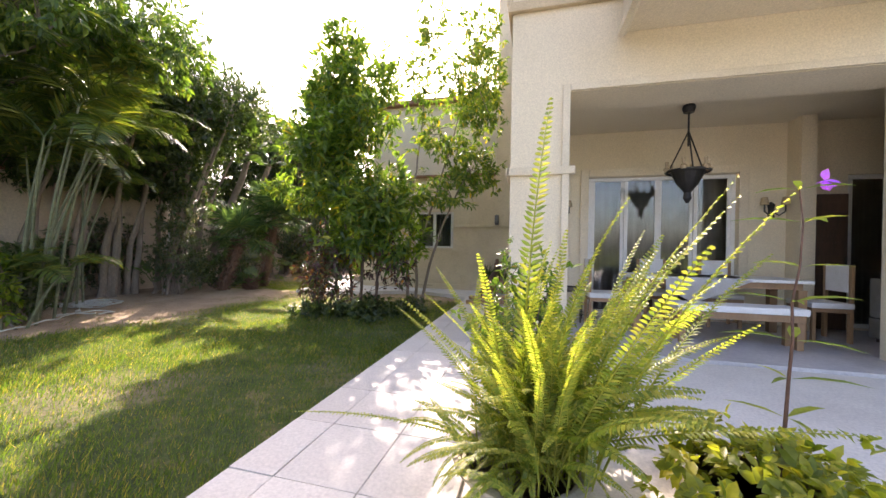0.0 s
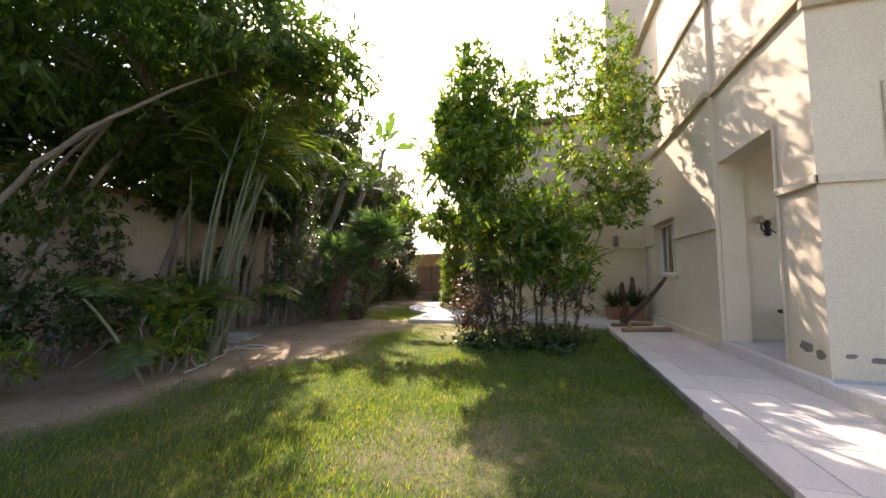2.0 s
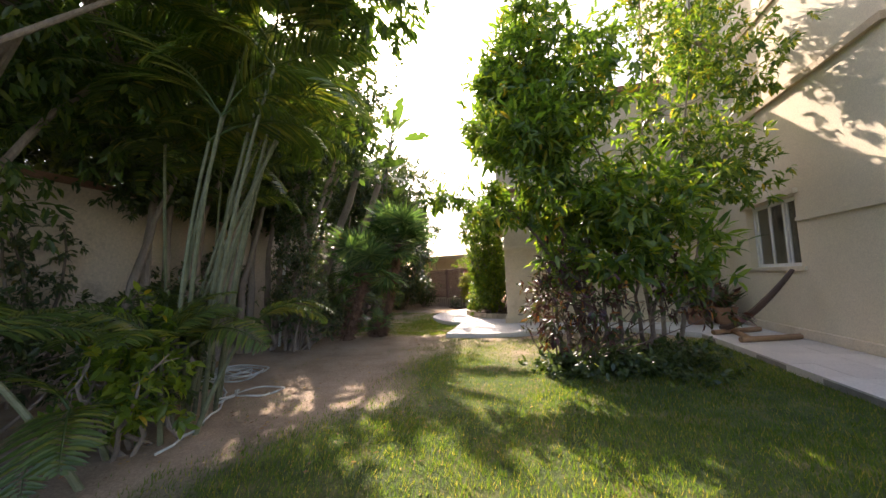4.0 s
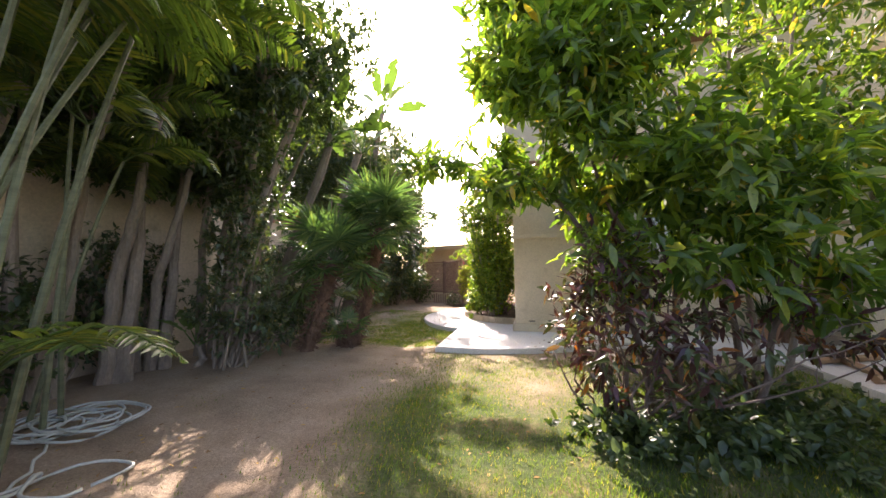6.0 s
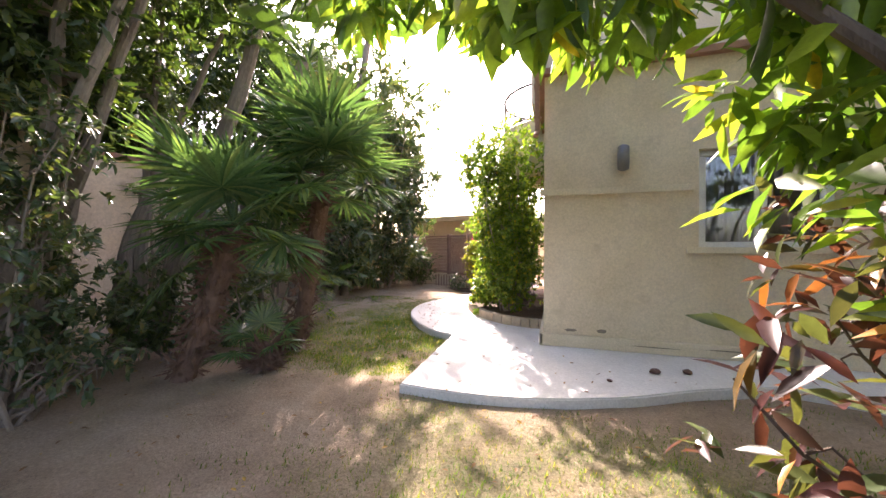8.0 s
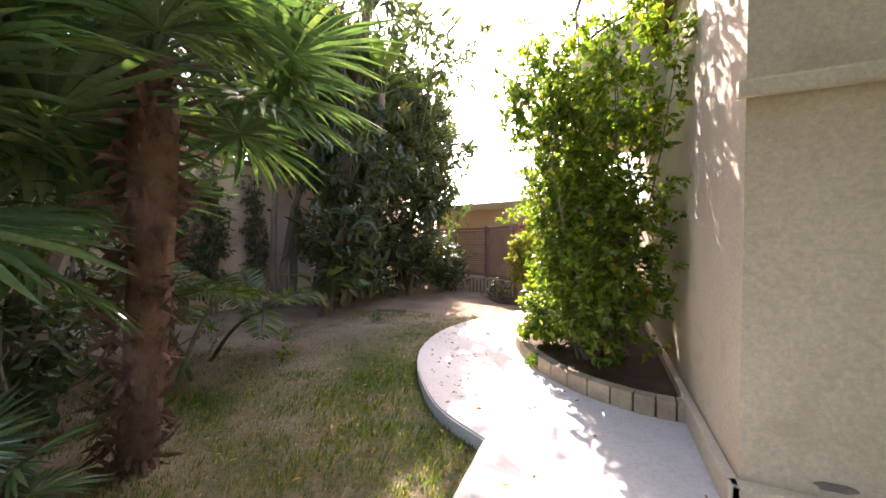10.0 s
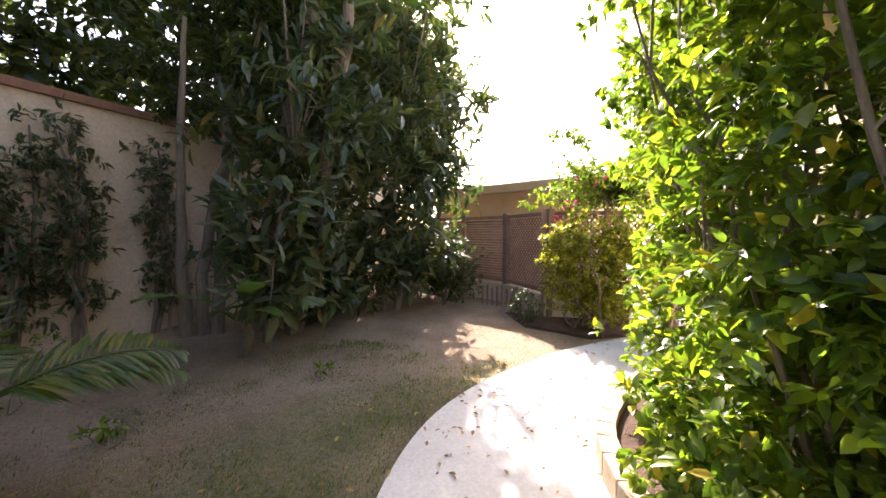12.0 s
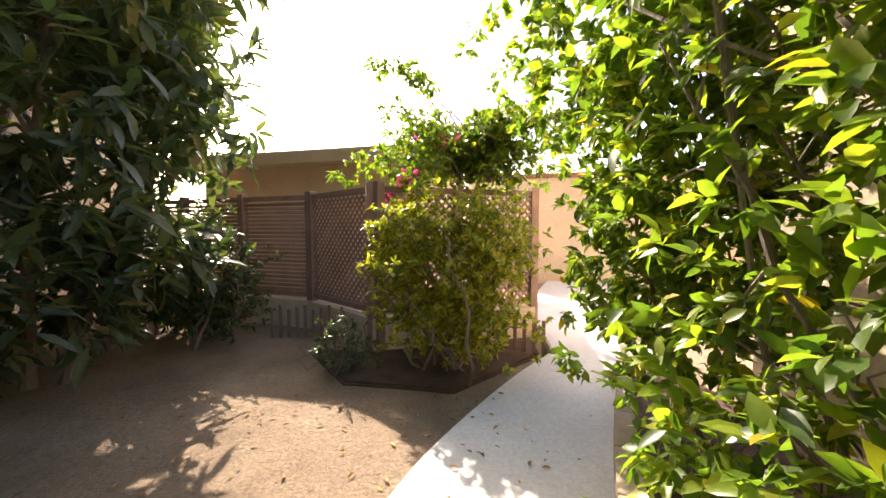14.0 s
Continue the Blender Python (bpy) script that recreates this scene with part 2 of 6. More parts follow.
def link(name, me, material, parent=None, label=""):
    ob = new(name, me)
    if material and not me.materials:
        me.materials.append(M[material])
    if parent:
        ob.parent = parent
        if parent in GROUNDED:
            ob.matrix_parent_inverse = parent.matrix_basis.inverted()
    if label:
        ob["label"] = label
    return ob


def part(name, bm, material, parent=None, label="", smooth=False):
    me = bpy.data.meshes.new(name)
    bmesh.ops.recalc_face_normals(bm, faces=bm.faces)
    bm.to_mesh(me)
    bm.free()
    if smooth:
        me.polygons.foreach_set("use_smooth", [True] * len(me.polygons))
    return link(name, me, material, parent, label)


def grounded(name, at, label, category, group="", kind=""):
    ob = thing(name, at, label, category, group, 0.0, kind)
    GROUNDED.add(ob)
    return ob


def thing(name, at, label, category, group="", rz=0.0, kind=""):
    ob = new(name)
    ob.empty_display_size = 0.1
    ob.matrix_basis = pose(*at, 0, 0, rz)
    return tagged(ob, label, category, group, kind)


def raw(name, verts, faces, material, parent=None, label="", smooth=False):
    """A mesh from arrays; faces is a list of (n, k) index arrays."""
    me = bpy.data.meshes.new(name)
    if isinstance(faces, np.ndarray):
        faces = [faces]
    me.vertices.add(len(verts))
    me.vertices.foreach_set("co", np.asarray(verts, dtype=np.float32).ravel())
    loops = np.concatenate([f.ravel() for f in faces])
    sizes = np.concatenate([np.full(len(f), f.shape[1]) for f in faces])
    me.loops.add(len(loops))
    me.loops.foreach_set("vertex_index", loops.astype(np.int32))
    me.polygons.add(len(sizes))
    me.polygons.foreach_set("loop_start", (np.cumsum(sizes) - sizes).astype(np.int32))
    me.update(calc_edges=True)
    me.validate()
    if smooth:
        me.polygons.foreach_set("use_smooth", [True] * len(me.polygons))
    return link(name, me, material, parent, label)


def box(bm, x0, x1, y0, y1, z0, z1, bevel=0.0, m=None):
    r = bmesh.ops.create_cube(bm, size=1.0)
    t = Matrix.Translation(((x0 + x1) / 2, (y0 + y1) / 2, (z0 + z1) / 2)) @ Matrix.Diagonal((abs(x1 - x0), abs(y1 - y0), abs(z1 - z0), 1))
    bmesh.ops.transform(bm, matrix=(m @ t) if m else t, verts=r["verts"])
    if bevel:
        edges = {e for v in r["verts"] for e in v.link_edges}
        bmesh.ops.bevel(bm, geom=list(edges), offset=bevel, segments=2, affect="EDGES", profile=0.7)
    return bm


def boxed(x0, x1, y0, y1, z0, z1, bevel=0.0):
    return box(bmesh.new(), x0, x1, y0, y1, z0, z1, bevel)


def lathe(bm, profile, seg=20, at=(0, 0, 0)):
    rings = []
    for r, z in profile:
        rings.append([bm.verts.new((at[0] + r * math.cos(6.28318 * i / seg), at[1] + r * math.sin(6.28318 * i / seg), at[2] + z)) for i in range(seg)])
    for a, b in zip(rings, rings[1:]):
        for i in range(seg):
            bm.faces.new((a[i], a[(i + 1) % seg], b[(i + 1) % seg], b[i]))
    bm.faces.new(rings[0][::-1])
    bm.faces.new(rings[-1])
    return bm


def tube(bm, pts, radii, seg=8):
    """A tapered round bar along pts."""
    pts = [Vector(p) for p in pts]
    if isinstance(radii, (int, float)):
        radii = [radii] * len(pts)
    rings = []
    for i, (p, r) in enumerate(zip(pts, radii)):
        d = (pts[min(i + 1, len(pts) - 1)] - pts[max(i - 1, 0)]).normalized()
        u = d.cross(Vector((0.31, 0.95, 0.05))).normalized()
        v = d.cross(u)
        rings.append([bm.verts.new(p + (u * math.cos(6.28318 * k / seg) + v * math.sin(6.28318 * k / seg)) * r) for k in range(seg)])
    for a, b in zip(rings, rings[1:]):
        for k in range(seg):
            bm.faces.new((a[k], a[(k + 1) % seg], b[(k + 1) % seg], b[k]))
    bm.faces.new(rings[0][::-1])
    bm.faces.new(rings[-1])
    return bm


def bend(a, b, n=6, sag=(0, 0, 0), wob=0.0):
    a, b, s = Vector(a), Vector(b), Vector(sag)
    out = []
    for i in range(n + 1):
        t = i / n
        w = Vector(rng.normal(0, wob, 3)) if 0 < i < n and wob else Vector()
        out.append(a.lerp(b, t) + s * (4 * t * (1 - t)) + w)
    return out


def pierced(bm, axis, a0, a1, t0, t1, z0, z1, holes=()):
    """A wall along x or y from a0 to a1, t0 to t1 thick, with openings (u0, u1, w0, w1)."""
    us = sorted({a0, a1, *[h[0] for h in holes], *[h[1] for h in holes]})
    for u0, u1 in zip(us, us[1:]):
        mid = (u0 + u1) / 2
        cuts = sorted((h[2], h[3]) for h in holes if h[0] < mid < h[1])
        z = z0
        for w0, w1 in cuts + [(z1, z1)]:
            if w0 > z + 1e-4:
                if axis == "x":
                    box(bm, u0, u1, t0, t1, z, w0)
                else:
                    box(bm, t0, t1, u0, u1, z, w0)
            z = max(z, w1)
    bmesh.ops.remove_doubles(bm, verts=bm.verts, dist=1e-4)
    return bm


# ---- leaf helpers ----
def blades(centers, along, normal, length, width, fold=0.12, droop=0.15):
    """Eight-sided lance leaves, as verts and faces. All arrays run over the leaves."""
    n = len(centers)
    along = along / np.linalg.norm(along, axis=1, keepdims=True)
    side = np.cross(along, normal)
    side /= np.linalg.norm(side, axis=1, keepdims=True) + 1e-9
    up = np.cross(side, along)
    L, W = np.asarray(length).reshape(-1, 1) * np.ones((n, 1)), np.asarray(width).reshape(-1, 1) * np.ones((n, 1))
    shape = [(0, 0, 0), (0.33, -0.9, 1), (0.33, 0, 0), (0.33, 0.9, 1), (0.68, -0.75, 1), (0.68, 0, 0), (0.68, 0.75, 1), (1, 0, 0)]
    v = np.empty((n, 8, 3))
    for i, (a, s, f) in enumerate(shape):
        v[:, i] = centers + along * (L * a) + side * (W * s * 0.5) + up * (W * f * fold - L * droop * a * a)
    q = np.array([[1, 2, 5, 4], [2, 3, 6, 5]])
    t = np.array([[0, 2, 1], [0, 3, 2], [4, 5, 7], [5, 6, 7]])
    base = (np.arange(n) * 8)[:, None, None]
    return v.reshape(-1, 3), [(q[None] + base).reshape(-1, 4), (t[None] + base).reshape(-1, 3)]


def unit(n):
    d = rng.normal(size=(n, 3))
    return d / np.linalg.norm(d, axis=1, keepdims=True)


def clump_points(clumps, shell=0.55):
    """Twig tips inside ellipsoids (x, y, z, rx, ry, rz, count), thicker towards the outside."""
    pts, outs = [], []
    for x, y, z, rx, ry, rz, n in clumps:
        d = unit(n)
        r = (shell + (1 - shell) * rng.random(n)) * (0.75 + 0.35 * rng.random(n))
        lump = 1 + 0.22 * np.sin(d[:, 0] * 7 + x) * np.sin(d[:, 1] * 6 + y) + 0.15 * np.sin(d[:, 2] * 9)
        pts.append(np.array([x, y, z]) + d * np.array([rx, ry, rz]) * (r * lump)[:, None])
        outs.append(d)
    return np.concatenate(pts), np.concatenate(outs)


def foliage(name, clumps, material, parent, per=9, length=(0.10, 0.18), ratio=0.34, hang=0.25, spread=0.8, shell=0.55, droop=0.18, keep=None, label=""):
    """A crown: rosettes of leaves at many twig tips."""
    p, o = clump_points(clumps, shell)
    if keep is not None:
        k = keep(p)
        p, o = p[k], o[k]
    tip = o + unit(len(p)) * 0.7 + np.array([0, 0, 0.15])
    tip /= np.linalg.norm(tip, axis=1, keepdims=True)
    P, T = np.repeat(p, per, 0), np.repeat(tip, per, 0)
    along = T * (0.35 + 0.5 * rng.random((len(P), 1))) + unit(len(P)) * spread + np.array([0, 0, -hang])
    nor = T * 0.6 + unit(len(P)) * 0.5 + np.array([0, 0, 0.7])
    L = rng.uniform(length[0], length[1], len(P))
    P = P + unit(len(P)) * (L * 0.35)[:, None]
    v, f = blades(P, along, nor, L, L * ratio * rng.uniform(0.8, 1.2, len(P)), 0.14, droop)
    return raw(name, v, f, material, parent, label)


def frond_mesh(name, length, n, leaf, width, arch, lift, material, taper=True, rachis=0.012):
    """A feather frond that rises along +x and arches over; leaflets on both sides, one mesh for sharing."""
    s = np.linspace(0, 1, n)
    ang = lift - arch * s
    dx = np.cumsum(np.cos(ang)) * length / n
    dz = np.cumsum(np.sin(ang)) * length / n
    keep = s > 0.16
    C = np.stack([dx, np.zeros(n), dz], 1)
    dirv = np.stack([np.cos(ang), np.zeros(n), np.sin(ang)], 1)
    V, F, off = [], [], 0
    for sgn in (-1, 1):
        c, d = C[keep], dirv[keep]
        k = len(c)
        env = (np.sin(np.pi * (0.12 + 0.86 * s[keep])) ** 0.6) if taper else np.ones(k)
        L = leaf * env * rng.uniform(0.85, 1.1, k)
        al = d * 0.55 + np.array([0, sgn, 0.12]) + rng.normal(0, 0.06, (k, 3))
        nr = np.stack([-np.sin(ang[keep]), np.zeros(k), np.cos(ang[keep])], 1) + rng.normal(0, 0.08, (k, 3))
        v, f = blades(c, al, nr, L, width * np.ones(k), 0.2, 0.28)
        V.append(v)
        F += [x + off for x in f]
        off += len(v)
    bm = bmesh.new()
    st = max(1, n // 10)
    pts = [(float(a), 0.0, float(b)) for a, b in zip(dx[::st], dz[::st])]
    tube(bm, [(0, 0, 0)] + pts, [rachis * (1 - 0.75 * i / len(pts)) for i in range(len(pts) + 1)], 5)
    bm.verts.index_update()
    rv = np.array([v.co[:] for v in bm.verts])
    for fc in bm.faces:
        if len(fc.verts) in (4, 5):
            F.append(np.array([[v.index + off for v in fc.verts]]))
    F = [x for x in F if x.shape[1] in (3, 4)]
    bm.free()
    V.append(rv)
    me_ob = raw(name, np.concatenate(V), F, material)
    me = me_ob.data
    bpy.data.objects.remove(me_ob)
    return me


def fan_mesh(name, petiole, radius, n, material):
    """A fan frond: stalk along +x, pleated blades that spread from its end, tips drooping."""
    a = np.linspace(-2.35, 2.35, n) + rng.normal(0, 0.03, n)
    al = np.stack([np.cos(a), np.sin(a), 0.22 - 0.10 * np.abs(a) + rng.normal(0, 0.05, n)], 1)
    nr = np.tile([0.0, 0.0, 1.0], (n, 1)) + rng.normal(0, 0.18, (n, 3))
    L = radius * (1 - 0.07 * np.abs(a)) * rng.uniform(0.86, 1.05, n)
    c = np.tile([petiole, 0, petiole * 0.10], (n, 1))
    v, f = blades(c, al, nr, L, np.full(n, radius * 0.078), 0.2, 0.26)
    bm = tube(bmesh.new(), bend((0, 0, 0), (petiole, 0, petiole * 0.10), 5, (0, 0, 0.05)), [0.016, 0.013, 0.011, 0.010, 0.009, 0.008], 5)
    bm.verts.index_update()
    off = len(v)
    rv = np.array([q.co[:] for q in bm.verts])
    f += [np.array([[q.index + off for q in fc.verts]]) for fc in bm.faces if len(fc.verts) == 4]
    bm.free()
    ob = raw(name, np.concatenate([v, rv]), f, material)
    me = ob.data
    bpy.data.objects.remove(ob)
    return me


def paddle_mesh(name, length, width, material, tear=0.2):
    """A paddle leaf on a stalk, rising along +x with a drooping tip."""
    n = 14
    V, F = [], []
    for i in range(n + 1):
        t = i / n
        w = width * (math.sin(math.pi * min(1, 0.06 + t * 0.97)) ** 0.55)
        x, z = 0.5 * length + length * t * (1 - 0.12 * t * t), -length * 0.30 * t * t
        for j, s in enumerate((-1, -0.5, 0, 0.5, 1)):
            V.append((x + rng.normal(0, 0.01), w * 0.5 * s, z + 0.10 * abs(s) * width + rng.normal(0, 0.012)))
    for i in range(n):
        for j in range(4):
            if rng.random() > tear * 0.35 or j in (1, 2):
                F.append([i * 5 + j, i * 5 + j + 1, (i + 1) * 5 + j + 1, (i + 1) * 5 + j])
    bm = tube(bmesh.new(), bend((0, 0, -0.1), (0.55 * length, 0, 0), 4), [0.035, 0.03, 0.025, 0.02, 0.014], 6)
    bm.verts.index_update()
    off = len(V)
    V += [q.co[:] for q in bm.verts]
    F += [[q.index + off for q in fc.verts] for fc in bm.faces if len(fc.verts) == 4]
    bm.free()
    ob = raw(name, np.array(V), np.array(F), material, smooth=True)
    me = ob.data
    bpy.data.objects.remove(ob)
    return me


def aim(at, az, el, roll=0.0, scale=1.0):
    """Lays a frond's +x along azimuth az and elevation el (degrees)."""
    return pose(*at) @ pose(0, 0, 0, 0, 0, az) @ pose(0, 0, 0, 0, -el, 0) @ pose(0, 0, 0, roll, 0, 0) @ Matrix.Scale(scale, 4)


# ---- layout ----
# the garden behind the house lies on its own axis, turned about the centre of the curved path
TURN = Matrix.Translation((-3.1, 13.33, 0)) @ Matrix.Rotation(radians(-16.0), 4, "Z") @ Matrix.Translation((3.1, -13.33, 0))


def far(x, y):
    v = TURN @ Vector((x, y, 0))
    return (v.x, v.y)


def lay_far(before):
    """Turns every top-level thing made since into the far garden."""
    for o in list(scene.collection.objects):
        if o not in before and o.parent is None:
            o.matrix_basis = TURN @ o.matrix_basis


# ---- ground ----
def turf_at(x, y):
    """How much grass grows at a place, 0 to 1."""
    edge = np.interp(y, [-6, 1, 3, 5, 8, 9.2], [-5.6, -5.2, -5.0, -4.3, -4.5, -4.7])
    lawn = np.clip((x - edge) / 0.9 + 0.4, 0, 1)
    lawn = lawn * np.where(y > 6.5, np.clip(1.05 - (y - 6.5) * 0.22, 0.45, 1), 1)
    beyond = np.clip(1 - np.abs(x + 5.7) / 1.9, 0, 1) * np.clip((y - 9.0) / 1.2, 0, 1) * np.clip((13.4 - y) / 1.5, 0, 1)
    side = 0.62 * np.clip((x + 8.0) / 1.0, 0, 1) * np.clip((y - 9.4) / 1.2, 0, 1) * np.clip((15.0 - y) / 1.8, 0, 1)
    n = np.array([noise.noise(Vector((a * 0.9, b * 0.9, 3.1))) + 0.5 * noise.noise(Vector((a * 2.7, b * 2.7, 8.2))) for a, b in zip(np.ravel(x), np.ravel(y))]).reshape(np.shape(x))
    patch = np.exp(-(((x + 1.5) / 1.0) ** 2 + ((y - 3.0) / 0.9) ** 2)) * 0.36 + np.exp(-(((x + 2.9) / 0.6) ** 2 + ((y - 7.6) / 0.9) ** 2)) * 0.3
    return np.clip(np.where(y < 9.2, lawn, np.maximum(beyond * 0.75, side)) - patch + 0.35 * n, 0, 1)


def ground():
    xs = np.concatenate([[-900, -200, -60, -25], np.arange(-14, 8.01, 0.16), [12, 25, 60, 200, 900]])
    ys = np.concatenate([[-900, -200, -60, -20], np.arange(-6, 22.01, 0.16), [26, 40, 80, 250, 1500]])
    X, Y = np.meshgrid(xs, ys, indexing="ij")
    Z = np.array([noise.noise(Vector((a * 0.5, b * 0.5, 0))) * 0.02 + noise.noise(Vector((a * 2.3, b * 2.3, 5))) * 0.012 for a, b in zip(X.ravel(), Y.ravel())]).reshape(X.shape)
    Z = np.where((X < -14) | (X > 8) | (Y < -6) | (Y > 22), -0.02, Z)
    nx, ny = X.shape
    i = np.arange(nx * ny).reshape(nx, ny)
    f = np.stack([i[:-1, :-1], i[1:, :-1], i[1:, 1:], i[:-1, 1:]], -1).reshape(-1, 4)
    ob = raw("ground", np.stack([X, Y, Z], -1).reshape(-1, 3), f, "ground", smooth=True)
    a = ob.data.attributes.new("turf", "FLOAT", "POINT")
    a.data.foreach_set("value", turf_at(X, Y).ravel().astype(np.float32))
    return tagged(ob, "worn green lawn running into bare brown earth", "ground", kind="structure")


ground()


def poly_slab(name, pts, z0, z1, material, label, category, bevel=0.012, kind="structure"):
    bm = bmesh.new()
    vs = [bm.verts.new((x, y, z1)) for x, y in pts]
    f = bm.faces.new(vs)
    r = bmesh.ops.extrude_face_region(bm, geom=[f])
    bmesh.ops.translate(bm, vec=(0, 0, z0 - z1), verts=[v for v in r["geom"] if isinstance(v, bmesh.types.BMVert)])
    if bevel:
        top = [e for e in bm.edges if all(abs(v.co.z - z1) < 1e-5 for v in e.verts)]
        bmesh.ops.bevel(bm, geom=top, offset=bevel, segments=2, affect="EDGES")
    bmesh.ops.triangulate(bm, faces=[f for f in bm.faces if len(f.verts) > 4])
    return tagged(part(name, bm, material), label, category, kind=kind)


def rounded(pts, n=6):
    """A smooth line through pts."""
    out = []
    p = [pts[0]] + list(pts) + [pts[-1]]
    for i in range(1, len(p) - 2):
        a, b, c, d = (np.array(q, float) for q in p[i - 1:i + 3])
        for k in range(n):
            t = k / n
            out.append(tuple(0.5 * (2 * b + (c - a) * t + (2 * a - 5 * b + 4 * c - d) * t * t + (3 * b - a - 3 * c + d) * t ** 3)))
    out.append(pts[-1])
    return out


PZ = 0.09
south_edge = rounded([(-4.41, 9.12), (-3.8, 9.09), (-3.15, 9.19), (-2.5, 9.43), (-1.8, 9.82), (-1.05, 10.06), (-0.2, 9.75), (0.45, 9.22)])
west_edge = rounded([(-4.46, 10.95), (-4.9, 11.22), (-5.27, 11.65), (-5.55, 12.1), (-5.74, 12.6), (-5.82, 13.2), (-5.74, 13.8), far(-5.72, 13.75), far(-5.58, 14.5), far(-5.2, 15.5), far(-4.82, 16.26)])
bed_edge = rounded([(-3.24, 11.72), (-3.58, 11.76), (-4.04, 12.0), (-4.46, 12.5), (-4.72, 13.1), (-4.74, 13.6), far(-4.74, 13.9), far(-4.55, 14.9), far(-4.2, 16.2), far(-3.75, 18.0), far(-3.3, 21.0)])
pad = [*south_edge, (1.72, 9.22), (1.74, 10.86), (-3.215, 10.86), (-3.215, 11.70), *bed_edge[1:], far(-4.6, 21.0), far(-4.86, 19.5), far(-4.92, 17.2), *west_edge[::-1]]
poly_slab("pavement_garden", pad, -0.12, PZ, "pad", "smooth pale concrete garden path with curved edges", "pavement")
poly_slab("terrace", [(1.78, -7.0), (9.0, -7.0), (9.0, 4.6), (1.78, 4.6)], -0.1, 0.22, "slab", "raised pale stone terrace in front of the porch", "terrace")
poly_slab("porch_floor", [(1.802, 4.604), (9.0, 4.604), (9.0, 6.92), (1.802, 6.92)], -0.1, 0.25, "porchfloor", "polished grey marble porch floor", "floor")
poly_slab("pavement_bed", [(0.45, -7.0), (1.775, -7.0), (1.735, 9.21), (0.45, 9.21)], -0.12, PZ - 0.022, "joint", "mortar bed under the side paving", "pavement", 0)

# ---- house ----
# porch front, facing the garden entrance
bm = pierced(bmesh.new(), "x", 1.80, 9.2, 4.62, 5.22, 0.0, 7.4, [(2.44, 5.6, 0.24, 3.08), (3.2, 5.6, 4.4, 6.6)])
wall_porch = tagged(part("wall_porch_front", bm, "stucco"), "cream stucco porch front with a wide opening", "wall", kind="structure")
bm = pierced(bmesh.new(), "y", 5.22, 6.72, 1.80, 2.12, 0.0, 7.4, [(5.24, 6.70, 0.24, 3.02)])
tagged(part("wall_porch_side", bm, "stucco"), "cream stucco porch side with a narrow opening", "wall", kind="structure")
bm = pierced(bmesh.new(), "y", 6.72, 10.87, 1.74, 2.10, 0.0, 7.4, [(8.62, 10.05, 1.25, 2.43)])
wall_side = tagged(part("wall_side", bm, "stucco"), "cream stucco side wall of the house, dappled with shade", "wall", kind="structure")
bm = pierced(bmesh.new(), "x", 2.12, 9.2, 6.92, 7.2, 0.25, 4.0, [(2.95, 5.10, 0.27, 2.56), (6.45, 7.5, 0.27, 2.5)])
tagged(part("wall_porch_back", bm, "stucco"), "cream stucco back wall of the porch", "wall", kind="structure")
bm = boxed(5.72, 5.9, 6.62, 6.92, 0.25, 3.3)
tagged(part("wall_porch_return", bm, "stucco"), "cream stucco return wall beside the porch doors", "wall", kind="structure")
tagged(part("ceiling_porch", boxed(2.12, 9.0, 5.22, 6.92, 3.3, 3.5), "stucco"), "plain plastered porch ceiling", "ceiling", kind="structure")
bm = pierced(bmesh.new(), "x", -3.22, 1.74, 10.87, 11.2, 0.0, 3.45, [(-1.55, -0.30, 1.32, 2.42)])
wall_wing = tagged(part("wall_wing_front", bm, "stucco_worn"), "weathered cream stucco wing wall", "wall", kind="structure")
bm = pierced(bmesh.new(), "y", 11.2, 15.3, -3.22, -2.9, 0.0, 3.45, [])
box(bm, -2.9, 9.0, 15.0, 15.3, 0.0, 3.45)
tagged(part("wall_wing_side", bm, "stucco_worn"), "weathered cream stucco wall behind the hedge", "wall", kind="structure")
tagged(part("roof_wing", boxed(-2.9, 9.0, 11.2, 15.0, 3.25, 3.40), "roof"), "flat roof of the wing", "roof", kind="structure")
bm = boxed(-3.45, 9.0, 11.9, 15.2, 3.535, 6.1)
box(bm, -2.88, 9.0, 11.9, 15.0, 3.402, 3.535)
tagged(part("wall_upper_storey", bm, "stucco"), "cream stucco upper storey set back over the wing", "wall", kind="structure")
bm = boxed(0.95, 3.0, 10.9, 13.0, 3.45, 10.2)
tagged(part("wall_stair_tower", bm, "stucco_worn"), "tall cream stucco stair tower", "wall", kind="structure")
tagged(part("eave", boxed(-3.75, 9.4, 11.65, 15.6, 6.1, 6.24, 0.02), "tile"), "projecting eave of the upper storey", "eave", kind="structure")
tagged(part("roof_house", boxed(1.6, 9.4, 4.4, 13.0, 7.4, 7.6, 0.03), "roof"), "flat roof slab of the house", "roof", kind="structure")
tagged(part("wall_house_far", boxed(8.9, 9.2, 5.2, 14.2, 0.0, 7.4), "stucco"), "plain cream house wall", "wall", kind="structure")


def moulding(name, pieces, material, label):
    bm = bmesh.new()
    for p in pieces:
        box(bm, *p, 0.012)
    return tagged(part(name, bm, material), label, "moulding", kind="structure")


